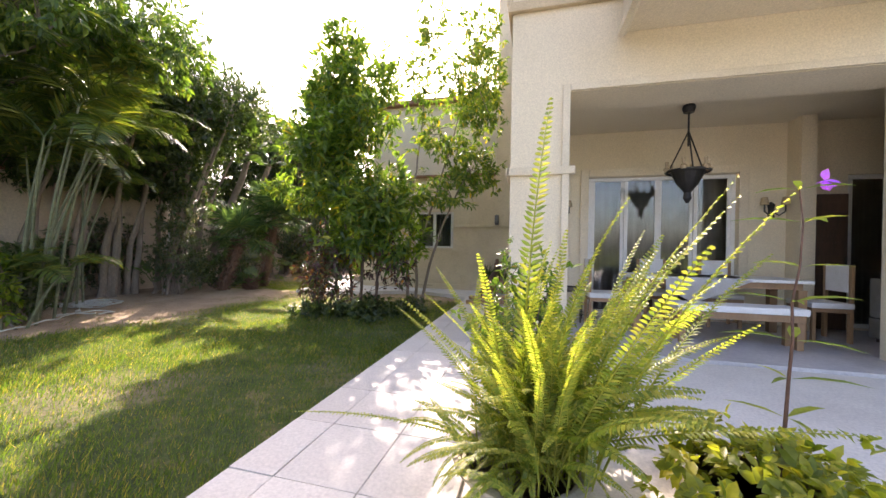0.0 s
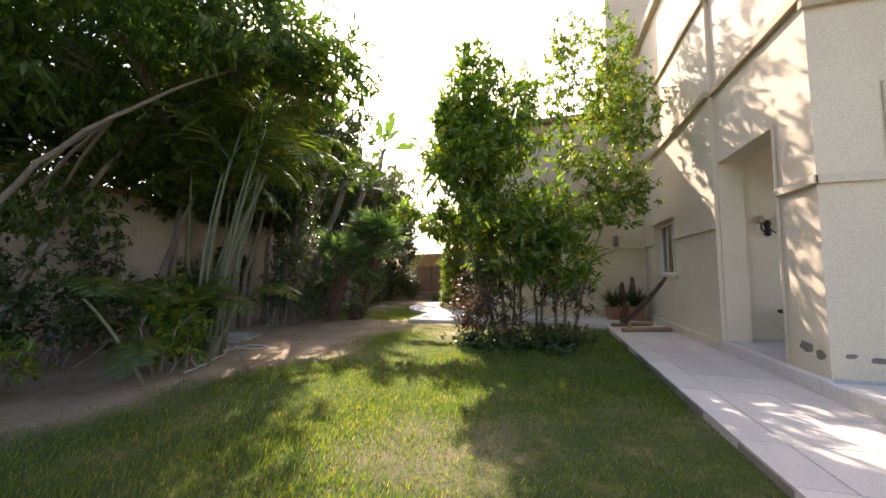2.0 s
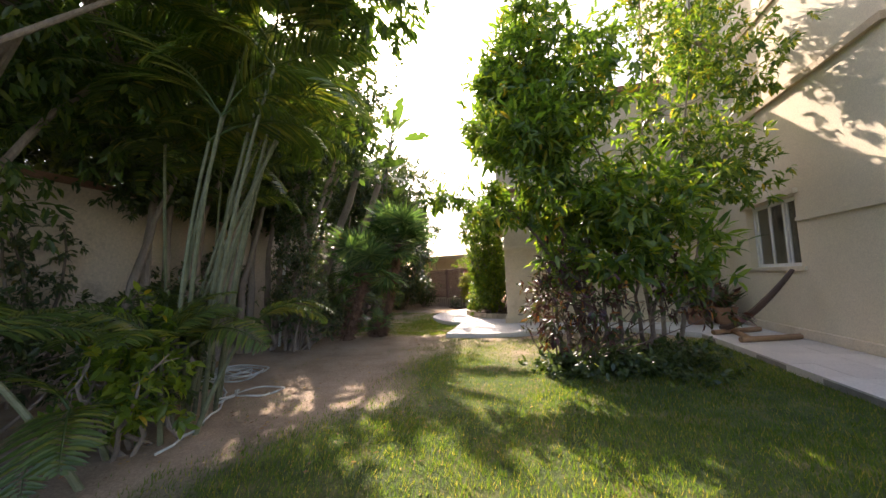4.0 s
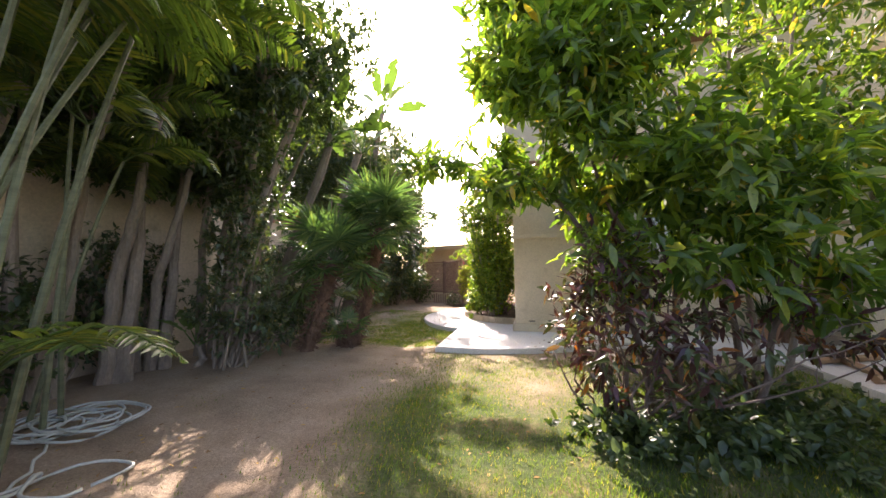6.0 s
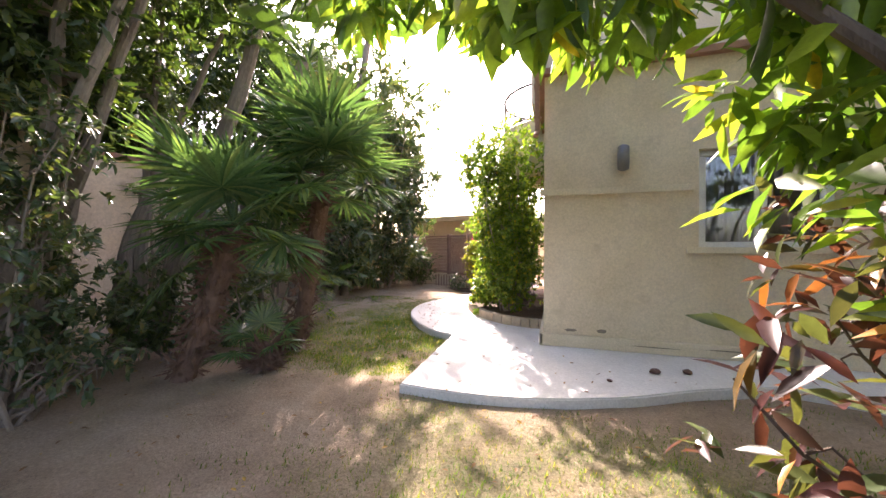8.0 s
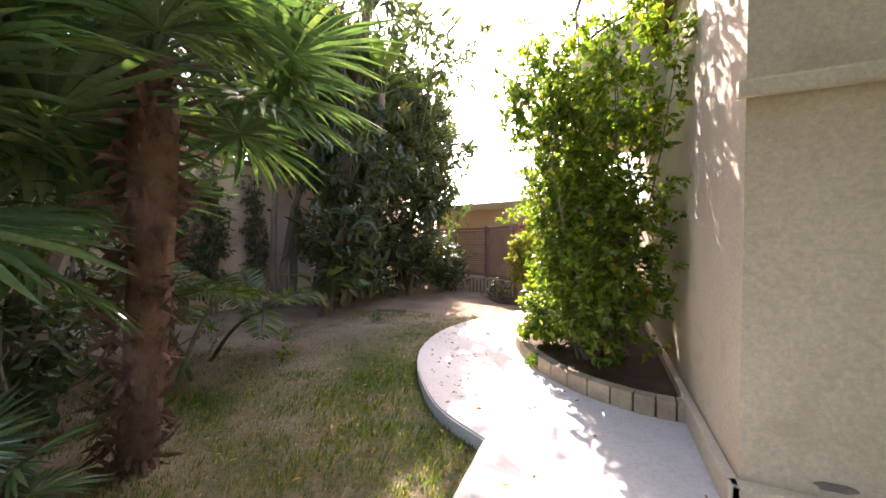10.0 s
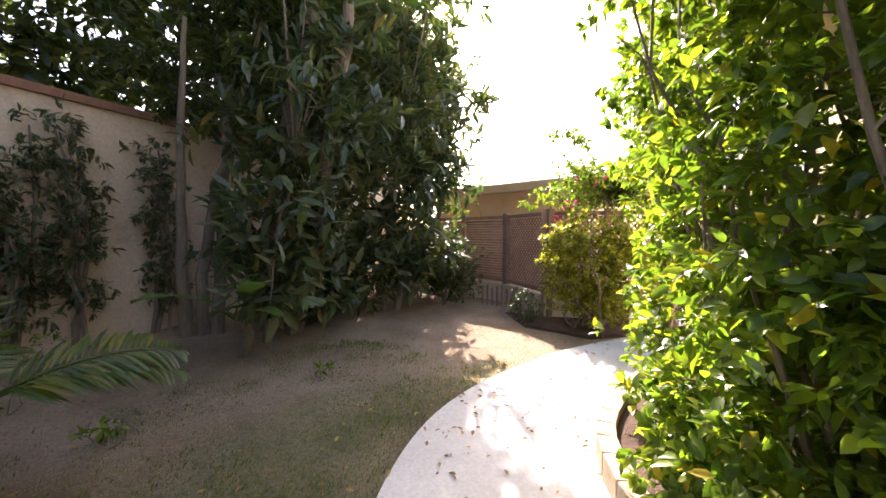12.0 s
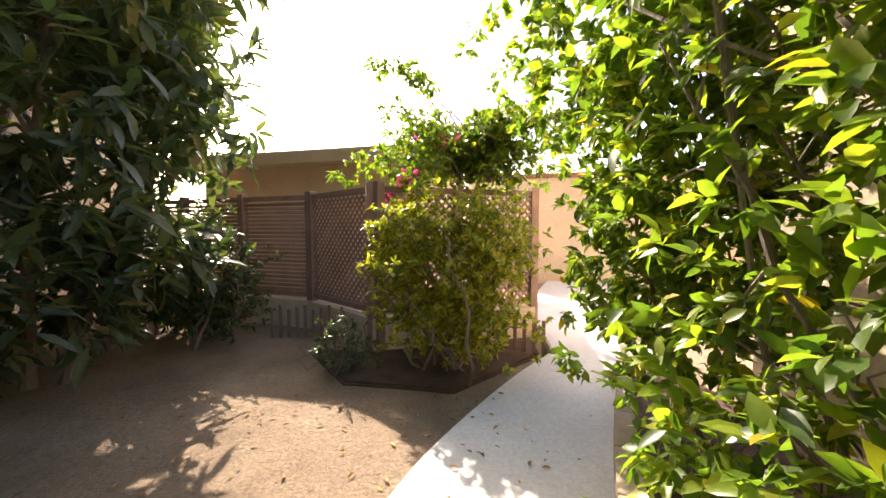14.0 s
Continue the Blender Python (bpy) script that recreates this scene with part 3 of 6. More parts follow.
moulding("trim_column_band", [(1.755, 2.50, 4.57, 4.617, 2.17, 2.26), (1.75, 1.797, 4.57, 5.23, 2.17, 2.26)], "trim", "pale plaster band round the porch pier")
moulding("trim_storey_band", [(1.75, 9.2, 4.555, 4.617, 4.02, 4.13), (1.735, 1.797, 4.57, 6.715, 4.12, 4.23), (1.672, 1.737, 6.72, 10.86, 4.12, 4.23)], "band", "tan band between the storeys")
moulding("trim_upper_band", [(1.69, 1.737, 6.72, 10.86, 5.75, 5.84), (1.75, 1.797, 4.62, 6.715, 5.75, 5.84)], "band", "thin tan band on the upper wall")
moulding("trim_sill_band", [(1.70, 1.737, 6.74, 8.60, 1.98, 2.05), (1.70, 1.737, 10.07, 10.86, 1.98, 2.05), (-3.26, -1.6, 10.825, 10.867, 1.955, 2.03), (-0.25, 1.70, 10.825, 10.867, 1.955, 2.03)], "trim", "pale plaster string course")
moulding("trim_wing_plinth", [(-3.27, 1.70, 10.80, 10.867, 0.092, 0.24), (-3.275, -3.223, 10.80, 15.3, 0.092, 0.24), (1.67, 1.737, 6.74, 10.79, 0.092, 0.24)], "stucco_worn", "cracked stucco plinth along the wall foot")
moulding("trim_coping", [(-3.32, 0.94, 10.78, 10.90, 3.452, 3.53), (-3.34, -3.22, 10.90, 15.35, 3.452, 3.53)], "tile", "red clay coping on the wing wall")
moulding("trim_opening", [(2.36, 2.44, 4.585, 4.617, 0.25, 3.16), (2.441, 5.6, 4.585, 4.617, 3.085, 3.16), (5.601, 5.68, 4.585, 4.617, 0.25, 3.16)], "trim", "flat moulding round the porch opening")
moulding("trim_side_opening", [(1.765, 1.797, 5.225, 5.235, 0.25, 3.06)], "trim", "thin moulding on the side opening")
moulding("step_kerb", [(1.70, 1.777, -6.9, 4.6, 0.075, 0.235), (1.70, 1.797, 4.605, 6.715, 0.08, 0.245)], "slab", "pale stone riser along the terrace edge")


def broken_plaster():
    """Patches where the stucco has come off near the pier's foot."""
    for k, (x, y, z, w, h, face) in enumerate([(1.96, 4.617, 0.47, 0.10, 0.05, "y"), (2.18, 4.617, 0.44, 0.14, 0.06, "y"), (1.797, 4.74, 0.45, 0.16, 0.10, "x"), (1.797, 4.95, 0.50, 0.22, 0.12, "x"), (-2.55, 10.865, 0.30, 0.12, 0.05, "y"), (-2.9, 10.865, 0.29, 0.16, 0.04, "y"), (-2.0, 10.797, 0.17, 0.5, 0.012, "y"), (-1.2, 10.797, 0.19, 0.7, 0.014, "y")]):
        bm = bmesh.new()
        n = 12
        ring = []
        for i in range(n):
            a = 6.283 * i / n
            r = rng.uniform(0.7, 1.15)
            u, v = math.cos(a) * w * 0.5 * r, math.sin(a) * h * 0.5 * r
            ring.append((x + u, y, z + v) if face == "y" else (x, y + u, z + v))
        o = Vector((0, -0.003, 0)) if face == "y" else Vector((-0.003, 0, 0))
        f = bm.faces.new([bm.verts.new(Vector(p) + o) for p in ring])
        bm.faces.new([bm.verts.new(Vector(p) - o) for p in ring])
        tagged(part("plaster_scar", bm, "brokenplaster"), "grey patch where stucco has flaked off", "wall damage", kind="structure")


broken_plaster()


def glazed(name, axis, u0, u1, z0, z1, t, panes, label, depth=0.06, sill=True, curtain=True, category="window", inward=1):
    """A framed window or sliding door in the opening u0..u1, z0..z1; t is the outer face of its frame."""
    w = tagged(new(name), label, category, kind="structure")

    def bx(a0, a1, d0, d1, b0, b1, bev=0.004):
        lo, hi = sorted((t + inward * d0, t + inward * d1))
        return boxed(a0, a1, lo, hi, b0, b1, bev) if axis == "x" else boxed(lo, hi, a0, a1, b0, b1, bev)

    fw = 0.06
    for nm, a in (("frame_top", (u0, u1, 0, depth, z1 - fw, z1)), ("frame_bottom", (u0, u1, 0, depth, z0, z0 + fw)), ("frame_side", (u0, u0 + fw, 0, depth, z0 + fw, z1 - fw)), ("frame_side", (u1 - fw, u1, 0, depth, z0 + fw, z1 - fw))):
        part(nm, bx(*a), "frame", w)
    step = (u1 - u0 - 2 * fw) / panes
    for i in range(panes):
        a = u0 + fw + i * step
        d0 = 0.004 if i % 2 else 0.028
        lf = part("sash", bx(a + 0.002, a + 0.055, d0, d0 + 0.025, z0 + fw, z1 - fw), "frame", w)
        part("stile", bx(a + step - 0.05, a + step - 0.002, d0, d0 + 0.025, z0 + fw, z1 - fw), "frame", lf)
        g = part("pane", bx(a + 0.055, a + step - 0.05, d0 + 0.010, d0 + 0.014, z0 + fw, z1 - fw, 0), "glass", lf)
        g.visible_shadow = False
    if sill:
        part("window_sill", bx(u0 - 0.12, u1 + 0.12, -0.16, 0.02, z0 - 0.07, z0 - 0.002, 0.01), "trim", w, "projecting plaster sill")
    if curtain:
        n = 60
        bmc = bmesh.new()
        rows = []
        for i in range(n + 1):
            a = u0 + (u1 - u0) * i / n
            d = inward * (0.26 + 0.03 * math.sin(i * 1.7) + 0.012 * math.sin(i * 0.6))
            rows.append([bmc.verts.new((a, t + d, zz) if axis == "x" else (t + d, a, zz)) for zz in (z0 + 0.02, z1)])
        for r0, r1 in zip(rows, rows[1:]):
            bmc.faces.new((r0[0], r1[0], r1[1], r0[1]))
        bmesh.ops.solidify(bmc, geom=bmc.faces[:], thickness=0.004)
        tagged(part("curtain", bmc, "curtain", smooth=True), "drawn grey-beige curtain behind the glass", "curtain")
    # closed box behind the glass; the room's dimness is painted into its colour
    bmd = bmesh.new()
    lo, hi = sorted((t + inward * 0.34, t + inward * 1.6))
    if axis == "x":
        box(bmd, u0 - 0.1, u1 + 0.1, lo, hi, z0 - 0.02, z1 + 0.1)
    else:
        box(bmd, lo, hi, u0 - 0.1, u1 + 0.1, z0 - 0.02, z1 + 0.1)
    tagged(part("wall_room_stand_in", bmd, "dark"), "solid box coloured dark as a stand-in for the unlit room behind the glass", "wall", kind="structure")
    return w


glazed("window_1", "y", 8.62, 10.05, 1.25, 2.43, 1.86, 3, "white three-light sliding window in the side wall")
glazed("window_2", "x", -1.55, -0.30, 1.32, 2.42, 10.99, 2, "white sliding window in the wing wall")
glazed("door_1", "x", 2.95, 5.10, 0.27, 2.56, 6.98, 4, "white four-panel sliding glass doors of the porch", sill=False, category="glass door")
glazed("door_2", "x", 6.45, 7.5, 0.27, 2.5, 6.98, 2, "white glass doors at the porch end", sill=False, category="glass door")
moulding("trim_door_surround", [(2.82, 2.948, 6.875, 6.917, 0.27, 2.70), (5.102, 5.23, 6.875, 6.917, 0.27, 2.70), (2.95, 5.10, 6.875, 6.917, 2.565, 2.70)], "trim", "flat plaster surround of the glass doors")
moulding("trim_window_hood", [(1.66, 1.737, 8.5, 10.17, 2.44, 2.53)], "trim", "plaster hood over the side window")


def balcony():
    bm = bmesh.new()
    n = 18
    arc = [(2.95 + 3.2 * i / n, 4.615 - 0.75 - 0.55 * math.sin(math.pi * i / n)) for i in range(n + 1)]
    loop = [(2.95, 4.615), *arc, (6.15, 4.615)]
    lo = [bm.verts.new((x, y, 3.66)) for x, y in loop]
    hi = [bm.verts.new((x, y, 3.98)) for x, y in loop]
    bm.faces.new(lo)
    bm.faces.new(hi[::-1])
    for i in range(len(loop)):
        j = (i + 1) % len(loop)
        bm.faces.new((lo[i], lo[j], hi[j], hi[i]))
    b = grounded("balcony", (4.5, 4.6, 3.66), "curved cream plaster balcony above the porch", "balcony")
    part("slab", bm, "stucco", b)
    bm = bmesh.new()
    tube(bm, [(2.93, 4.55, 3.62), *[(x, y - 0.03, 3.64) for x, y in arc], (6.17, 4.55, 3.62)], 0.05, 6)
    part("edge_moulding", bm, "trim", b)
    bm = bmesh.new()
    for z in (4.02, 4.8):
        tube(bm, [(2.97, 4.6, z), *[(x, y + 0.06, z) for x, y in arc], (6.13, 4.6, z)], 0.03, 6)
    part("handrail", bm, "iron", b)
    for x, y in arc[::2]:
        part("baluster", tube(bmesh.new(), [(x, y + 0.06, 3.98), (x, y + 0.06, 4.8)], 0.014, 6), "iron", b)
    for x, y in ((3.6, 4.15), (4.4, 4.0), (5.2, 4.12)):
        s = grounded("soffit_light", (x, y, 3.64), "small round recessed lamp in the balcony soffit", "lamp", "soffit lights")
        part("rim", lathe(bmesh.new(), [(0.05, -0.012), (0.055, 0.0), (0.055, 0.022)], 16, (x, y, 3.64)), "bowl", s)
        part("lens", lathe(bmesh.new(), [(0.035, -0.016), (0.035, -0.010)], 16, (x, y, 3.64)), "lampmetal", s)


balcony()


def round_balcony():
    """The rounded balcony with an iron rail on the wing's far corner."""
    b = grounded("rounded_balcony", (-3.2, 14.3, 2.9), "rounded cream balcony with an iron rail on the wing", "balcony")
    arc = [(-3.22 - 1.0 * math.sin(math.pi * i / 16), 14.3 - 1.1 * math.cos(math.pi * i / 16)) for i in range(17)]
    bm = bmesh.new()
    lo, hi = [bm.verts.new((x, y, 2.75)) for x, y in arc], [bm.verts.new((x, y, 3.75)) for x, y in arc]
    bm.faces.new(lo)
    bm.faces.new(hi[::-1])
    for i in range(16):
        bm.faces.new((lo[i], lo[i + 1], hi[i + 1], hi[i]))
    bm.faces.new((lo[16], lo[0], hi[0], hi[16]))
    part("parapet", bm, "stucco_worn", b)
    for z, r in ((3.80, 0.018), (4.45, 0.025)):
        part("handrail", tube(bmesh.new(), [(x * 0.985 - 0.03, y, z) for x, y in arc], r, 6), "iron", b)
    for x, y in arc:
        part("baluster", tube(bmesh.new(), [(x * 0.985 - 0.03, y, 3.75), (x * 0.985 - 0.03, y, 4.45)], 0.010, 5), "iron", b)


round_balcony()


def wall_lamp(x, y, z):
    w = grounded("wall_lamp", (x, y, z), "grey half-round up-and-down wall lamp", "lamp", "wall lamps on the wing")
    bm = lathe(bmesh.new(), [(0.030, -0.15), (0.062, -0.13), (0.066, 0.0), (0.062, 0.13), (0.030, 0.15)], 18, (x, y - 0.075, z))
    part("housing", bm, "lampmetal", w, smooth=True)
    part("back_plate", boxed(x - 0.05, x + 0.05, y - 0.012, y, z - 0.12, z + 0.12, 0.004), "lampmetal", w)


wall_lamp(-2.33, 10.868, 2.36)
wall_lamp(1.0, 10.868, 2.16)

rp = grounded("rain_pipe", (-3.30, 10.80, 2.6), "short rusty rain pipe on the wing corner", "pipe")
part("pipe", tube(bmesh.new(), [(-3.31, 10.76, 3.62), (-3.305, 10.765, 3.2), (-3.30, 10.77, 2.75), (-3.32, 10.71, 2.68)], 0.032, 10), "tile", rp)
for pz in (2.9, 3.3):
    part("clip", boxed(-3.345, -3.25, 10.74, 10.869, pz, pz + 0.03, 0.003), "tile", rp)


def sconce(x, y, z):
    s = grounded("wall_sconce", (x, y, z), "wrought-iron two-armed candle sconce on the porch wall", "lamp", "candle sconces")
    part("back_plate", lathe(bmesh.new(), [(0.01, -0.13), (0.045, -0.10), (0.03, 0.0), (0.05, 0.09), (0.01, 0.13)], 12, (x, y - 0.015, z)), "iron", s)
    for sg in (-1, 1):
        part("arm", tube(bmesh.new(), [(x, y - 0.03, z), (x + sg * 0.06, y - 0.09, z - 0.08), (x + sg * 0.13, y - 0.11, z - 0.02), (x + sg * 0.13, y - 0.11, z + 0.08)], 0.011, 6), "iron", s)
        part("candle_shade", lathe(bmesh.new(), [(0.055, 0.08), (0.035, 0.19)], 12, (x + sg * 0.13, y - 0.11, z)), "candle", s)


sconce(2.50, 6.918, 1.98)
sconce(5.52, 6.918, 1.98)


def chandelier(x, y, z):
    c = grounded("chandelier", (x, y, z), "dark wrought-iron lantern chandelier hanging on chains", "chandelier")
    part("canopy", lathe(bmesh.new(), [(0.06, -0.10), (0.08, -0.04), (0.07, 0.0)], 14, (x, y, 3.298)), "iron", c)
    part("chain", tube(bmesh.new(), [(x, y, 3.2), (x, y, 2.75)], 0.012, 6), "iron", c)
    for k in range(3):
        a = 2.094 * k + 0.4
        part("arm_chain", tube(bmesh.new(), bend((x, y, 2.95), (x + 0.24 * math.cos(a), y + 0.24 * math.sin(a), z + 0.18), 4), 0.010, 5), "iron", c)
    bm = bmesh.new()
    ring = [(x + 0.25 * math.cos(6.2832 * i / 20), y + 0.25 * math.sin(6.2832 * i / 20), z + 0.16) for i in range(21)]
    tube(bm, ring, 0.018, 6)
    part("hoop", bm, "iron", c)
    part("bowl", lathe(bmesh.new(), [(0.015, -0.26), (0.05, -0.20), (0.04, -0.12), (0.13, 0.0), (0.20, 0.16)], 18, (x, y, z)), "iron", c)
    for k in range(6):
        a = 1.047 * k
        part("candle_cup", lathe(bmesh.new(), [(0.03, 0.16), (0.045, 0.20), (0.02, 0.22), (0.02, 0.30)], 10, (x + 0.25 * math.cos(a), y + 0.25 * math.sin(a), z)), "candle", c)


chandelier(4.05, 5.9, 2.25)


# ---- boundary walls and far end ----
def garden_wall(name, a, b, z, label):
    a, b = Vector((*a, 0)), Vector((*b, 0))
    d = (b - a).length
    m = Matrix.Translation(a) @ Matrix.Rotation(math.atan2(b.y - a.y, b.x - a.x), 4, "Z")
    w = tagged(part(name, box(bmesh.new(), 0, d, 0, 0.22, -0.1, z, 0, m), "oldwall"), label, "wall", kind="structure")
    tagged(part(name.replace("wall", "coping"), box(bmesh.new(), -0.03, d + 0.03, -0.05, 0.27, z + 0.002, z + 0.10, 0.012, m), "tile"), "weathered brown coping on the garden wall", "coping", kind="structure")
    tagged(part(name.replace("wall", "trim"), box(bmesh.new(), 0.01, d - 0.01, -0.018, -0.001, 0.55, 0.60, 0.004, m), "oldwall"), "low plaster line along the garden wall", "moulding", kind="structure")
    return w


garden_wall("wall_west_near", (-8.55, -9.0), (-8.75, 8.6), 2.82, "weathered brown boundary wall overgrown by trees")
garden_wall("wall_west_jog", (-10.3, 8.6), (-8.76, 8.6), 2.82, "short return of the boundary wall")
garden_wall("wall_west_far", (-10.3, 8.65), (-10.35, 20.0), 2.82, "weathered brown boundary wall with climbing vines")
before = set(scene.collection.objects)
garden_wall("wall_far_end", (-6.4, 21.2), (4.0, 21.2), 2.4, "plain cream wall at the end of the path")
lay_far(before)


# ---- far fence and pavilion ----
def fence():
    a, b, c, d = Vector((-11.0, 17.0, 0)), Vector((-7.72, 16.66, 0)), Vector((-6.54, 15.98, 0)), Vector((-4.95, 16.9, 0))
    low = grounded("fence_plinth", (-8, 16.7, 0), "low plastered plinth under the garden fence", "plinth")
    fen = grounded("wooden_fence", (-7.7, 16.65, 0), "brown louvred and latticed wooden garden fence", "fence")

    def run(p, q, style):
        L = (q - p).length
        m = Matrix.Translation(p) @ Matrix.Rotation(math.atan2(q.y - p.y, q.x - p.x), 4, "Z")
        part("plinth", box(bmesh.new(), 0, L, 0.02, 0.16, -0.05, 0.36, 0.01, m), "oldwall", low)
        n = max(1, round(L / 1.1))
        for i in range(n + 1):
            x = L * i / n
            part("post", box(bmesh.new(), x - 0.045, x + 0.045, 0.04, 0.13, 0.0, 1.72, 0.006, m), "fencewood", fen)
        for z in (0.40, 1.62):
            part("rail", box(bmesh.new(), 0, L, 0.055, 0.115, z, z + 0.06, 0.004, m), "fencewood", fen)
        if style == "louvre":
            for i in range(n):
                x0, x1 = L * i / n + 0.047, L * (i + 1) / n - 0.047
                for k in range(22):
                    z = 0.48 + k * 0.052
                    mm = m @ pose((x0 + x1) / 2, 0.085, z, -35, 0, 0)
                    part("slat", box(bmesh.new(), -(x1 - x0) / 2, (x1 - x0) / 2, -0.005, 0.005, -0.02, 0.02, 0, mm), "fencewood", fen)
        else:
            H, step = 1.15, 0.085
            k = -H
            while k < L:
                for sg, yy in ((1, 0.075), (-1, 0.092)):
                    x0, x1 = max(0, k), min(L, k + H)
                    if x1 - x0 > 0.05:
                        z0, z1 = 0.46 + (x0 - k), 0.46 + (x1 - k)
                        if sg < 0:
                            z0, z1 = 0.46 + H - (x0 - k), 0.46 + H - (x1 - k)
                        ln = math.hypot(x1 - x0, z1 - z0)
                        mm = m @ Matrix.Translation(((x0 + x1) / 2, yy, (z0 + z1) / 2)) @ Matrix.Rotation(-math.atan2(z1 - z0, x1 - x0), 4, "Y")
                        part("lath", box(bmesh.new(), -ln / 2, ln / 2, -0.004, 0.004, -0.012, 0.012, 0, mm), "fencewood", fen)
                k += step

    run(a, b, "louvre")
    run(b, c, "lattice")
    run(c, d, "lattice")
    # short pickets in front of the plinth
    pk = grounded("picket_edging", (-6, 15.7, 0), "row of short weathered pickets along the bed", "edging")
    for i in range(34):
        t = i / 33
        x, y = -7.9 + 3.0 * t, 16.25 + 0.25 * math.sin(t * 3)
        part("picket", boxed(x - 0.018, x + 0.018, y - 0.008, y + 0.008, -0.03, 0.36 + 0.03 * math.sin(i * 2.1), 0.003), "fencewood", pk)


before = set(scene.collection.objects)
fence()


def pavilion():
    p = grounded("garden_pavilion", (-8.0, 18.5, 0), "low cream outbuilding with a flat overhanging roof", "outbuilding")
    part("wall", boxed(-10.6, -6.6, 18.0, 20.5, 0, 2.28), "stucco_worn", p)
    part("roof", boxed(-10.9, -6.4, 17.45, 20.8, 2.285, 2.42, 0.02), "roof", p)
    part("fascia", boxed(-10.92, -6.38, 17.40, 17.448, 2.22, 2.38, 0.01), "band", p)


pavilion()
lay_far(before)

# kerb round the hedge bed and its soil
kp = bed_edge[:-12]
bedk = grounded("bed_kerb", (-4.2, 12.5, PZ), "curved sandstone kerb round the hedge bed", "kerb")
for (x0, y0), (x1, y1) in zip(kp[::2], kp[2::2]):
    d = Vector((x1 - x0, y1 - y0, 0))
    m = Matrix.Translation((x0, y0, 0)) @ Matrix.Rotation(math.atan2(d.y, d.x), 4, "Z")
    part("kerb_stone", box(bmesh.new(), 0.004, d.length - 0.004, -0.075, 0.03, PZ - 0.05, 0.225, 0.012, m), "kerb", bedk)
bed = [(x + 0.06, y) for x, y in kp] + [(-3.225, 15.3), (-3.225, 11.74)]
poly_slab("hedge_bed_soil", bed, -0.05, 0.17, "soil", "dark soil in the hedge bed", "soil", 0)
before = set(scene.collection.objects)
poly_slab("shrub_bed_soil", [(-4.93, 16.3), (-5.6, 15.35), (-6.5, 15.3), (-7.2, 15.9), (-6.6, 16.0), (-5.0, 16.85)], -0.05, 0.035, "soil", "dark soil under the golden shrub", "soil", 0.02)
lay_far(before)


# ---- porch furniture ----
def table():
    t = grounded("dining_table", (4.35, 6.1, 0.25), "oak dining table with a white painted top", "table")
    x0, x1, y0, y1 = 3.35, 5.35, 5.72, 6.45
    part("tabletop", boxed(x0, x1, y0, y1, 0.97, 1.01, 0.008), "frame", t, "white painted top")
    part("apron", boxed(x0 + 0.08, x1 - 0.08, y0 + 0.06, y1 - 0.06, 0.89, 0.968, 0.004), "wood", t)
    for x in (x0 + 0.09, x1 - 0.09):
        for y in (y0 + 0.09, y1 - 0.09):
            part("leg", boxed(x - 0.045, x + 0.045, y - 0.045, y + 0.045, 0.25, 0.888, 0.006), "wood", t)
    r = bmesh.new()
    n = 12
    rows = []
    for i in range(n + 1):
        x = 3.75 + 0.95 * i / n
        drop = 0.30 * (1 - abs(i / n - 0.35) / 0.65) + 0.02
        rows.append([r.verts.new(p) for p in ((x, 6.3, 1.016), (x, 5.705, 1.016), (x, 5.69, 1.0), (x + 0.01 * math.sin(i), 5.685, 1.0 - drop))])
    for a, b in zip(rows, rows[1:]):
        for k in range(3):
            r.faces.new((a[k], b[k], b[k + 1], a[k + 1]))
    bmesh.ops.solidify(r, geom=r.faces[:], thickness=0.004)
    tagged(part("table_runner", r, "cloth"), "white cloth runner hanging over the table edge", "cloth")


def bench(x0, x1, y0, y1):
    b = grounded("bench", ((x0 + x1) / 2, (y0 + y1) / 2, 0.25), "oak bench with a white upholstered seat", "bench")
    part("seat_cushion", boxed(x0, x1, y0, y1, 0.64, 0.72, 0.025), "cloth", b, "white padded seat")
    part("apron", boxed(x0 + 0.03, x1 - 0.03, y0 + 0.03, y1 - 0.03, 0.56, 0.638, 0.004), "wood", b)
    for x in (x0 + 0.07, x1 - 0.07):
        for y in (y0 + 0.07, y1 - 0.07):
            part("leg", boxed(x - 0.032, x + 0.032, y - 0.032, y + 0.032, 0.25, 0.558, 0.005), "wood", b)


def chair_proto():
    c = thing("dining_chair", (0, 0, 0.25), "oak dining chair with a pale upholstered seat", "chair", "chairs round the table")
    part("seat", boxed(-0.23, 0.23, -0.22, 0.22, 0.42, 0.49, 0.02), "cloth", c)
    part("seat_frame", boxed(-0.22, 0.22, -0.21, 0.21, 0.37, 0.418, 0.004), "wood", c)
    for x in (-0.19, 0.19):
        part("leg", boxed(x - 0.022, x + 0.022, -0.20, -0.16, 0, 0.368, 0.004), "wood", c)
        part("back_leg", boxed(x - 0.022, x + 0.022, 0.18, 0.22, 0, 0.368, 0.004), "wood", c)
        part("back_post", boxed(x - 0.02, x + 0.02, 0.19, 0.225, 0.492, 0.96, 0.004), "wood", c)
    part("backrest", boxed(-0.168, 0.168, 0.185, 0.225, 0.62, 0.96, 0.01), "cloth", c, "pale padded back")
    return c


table()
bench(3.75, 5.05, 5.28, 5.62)
ch = chair_proto()
ch.matrix_basis = pose(3.05, 6.05, 0.25, 0, 0, 92)
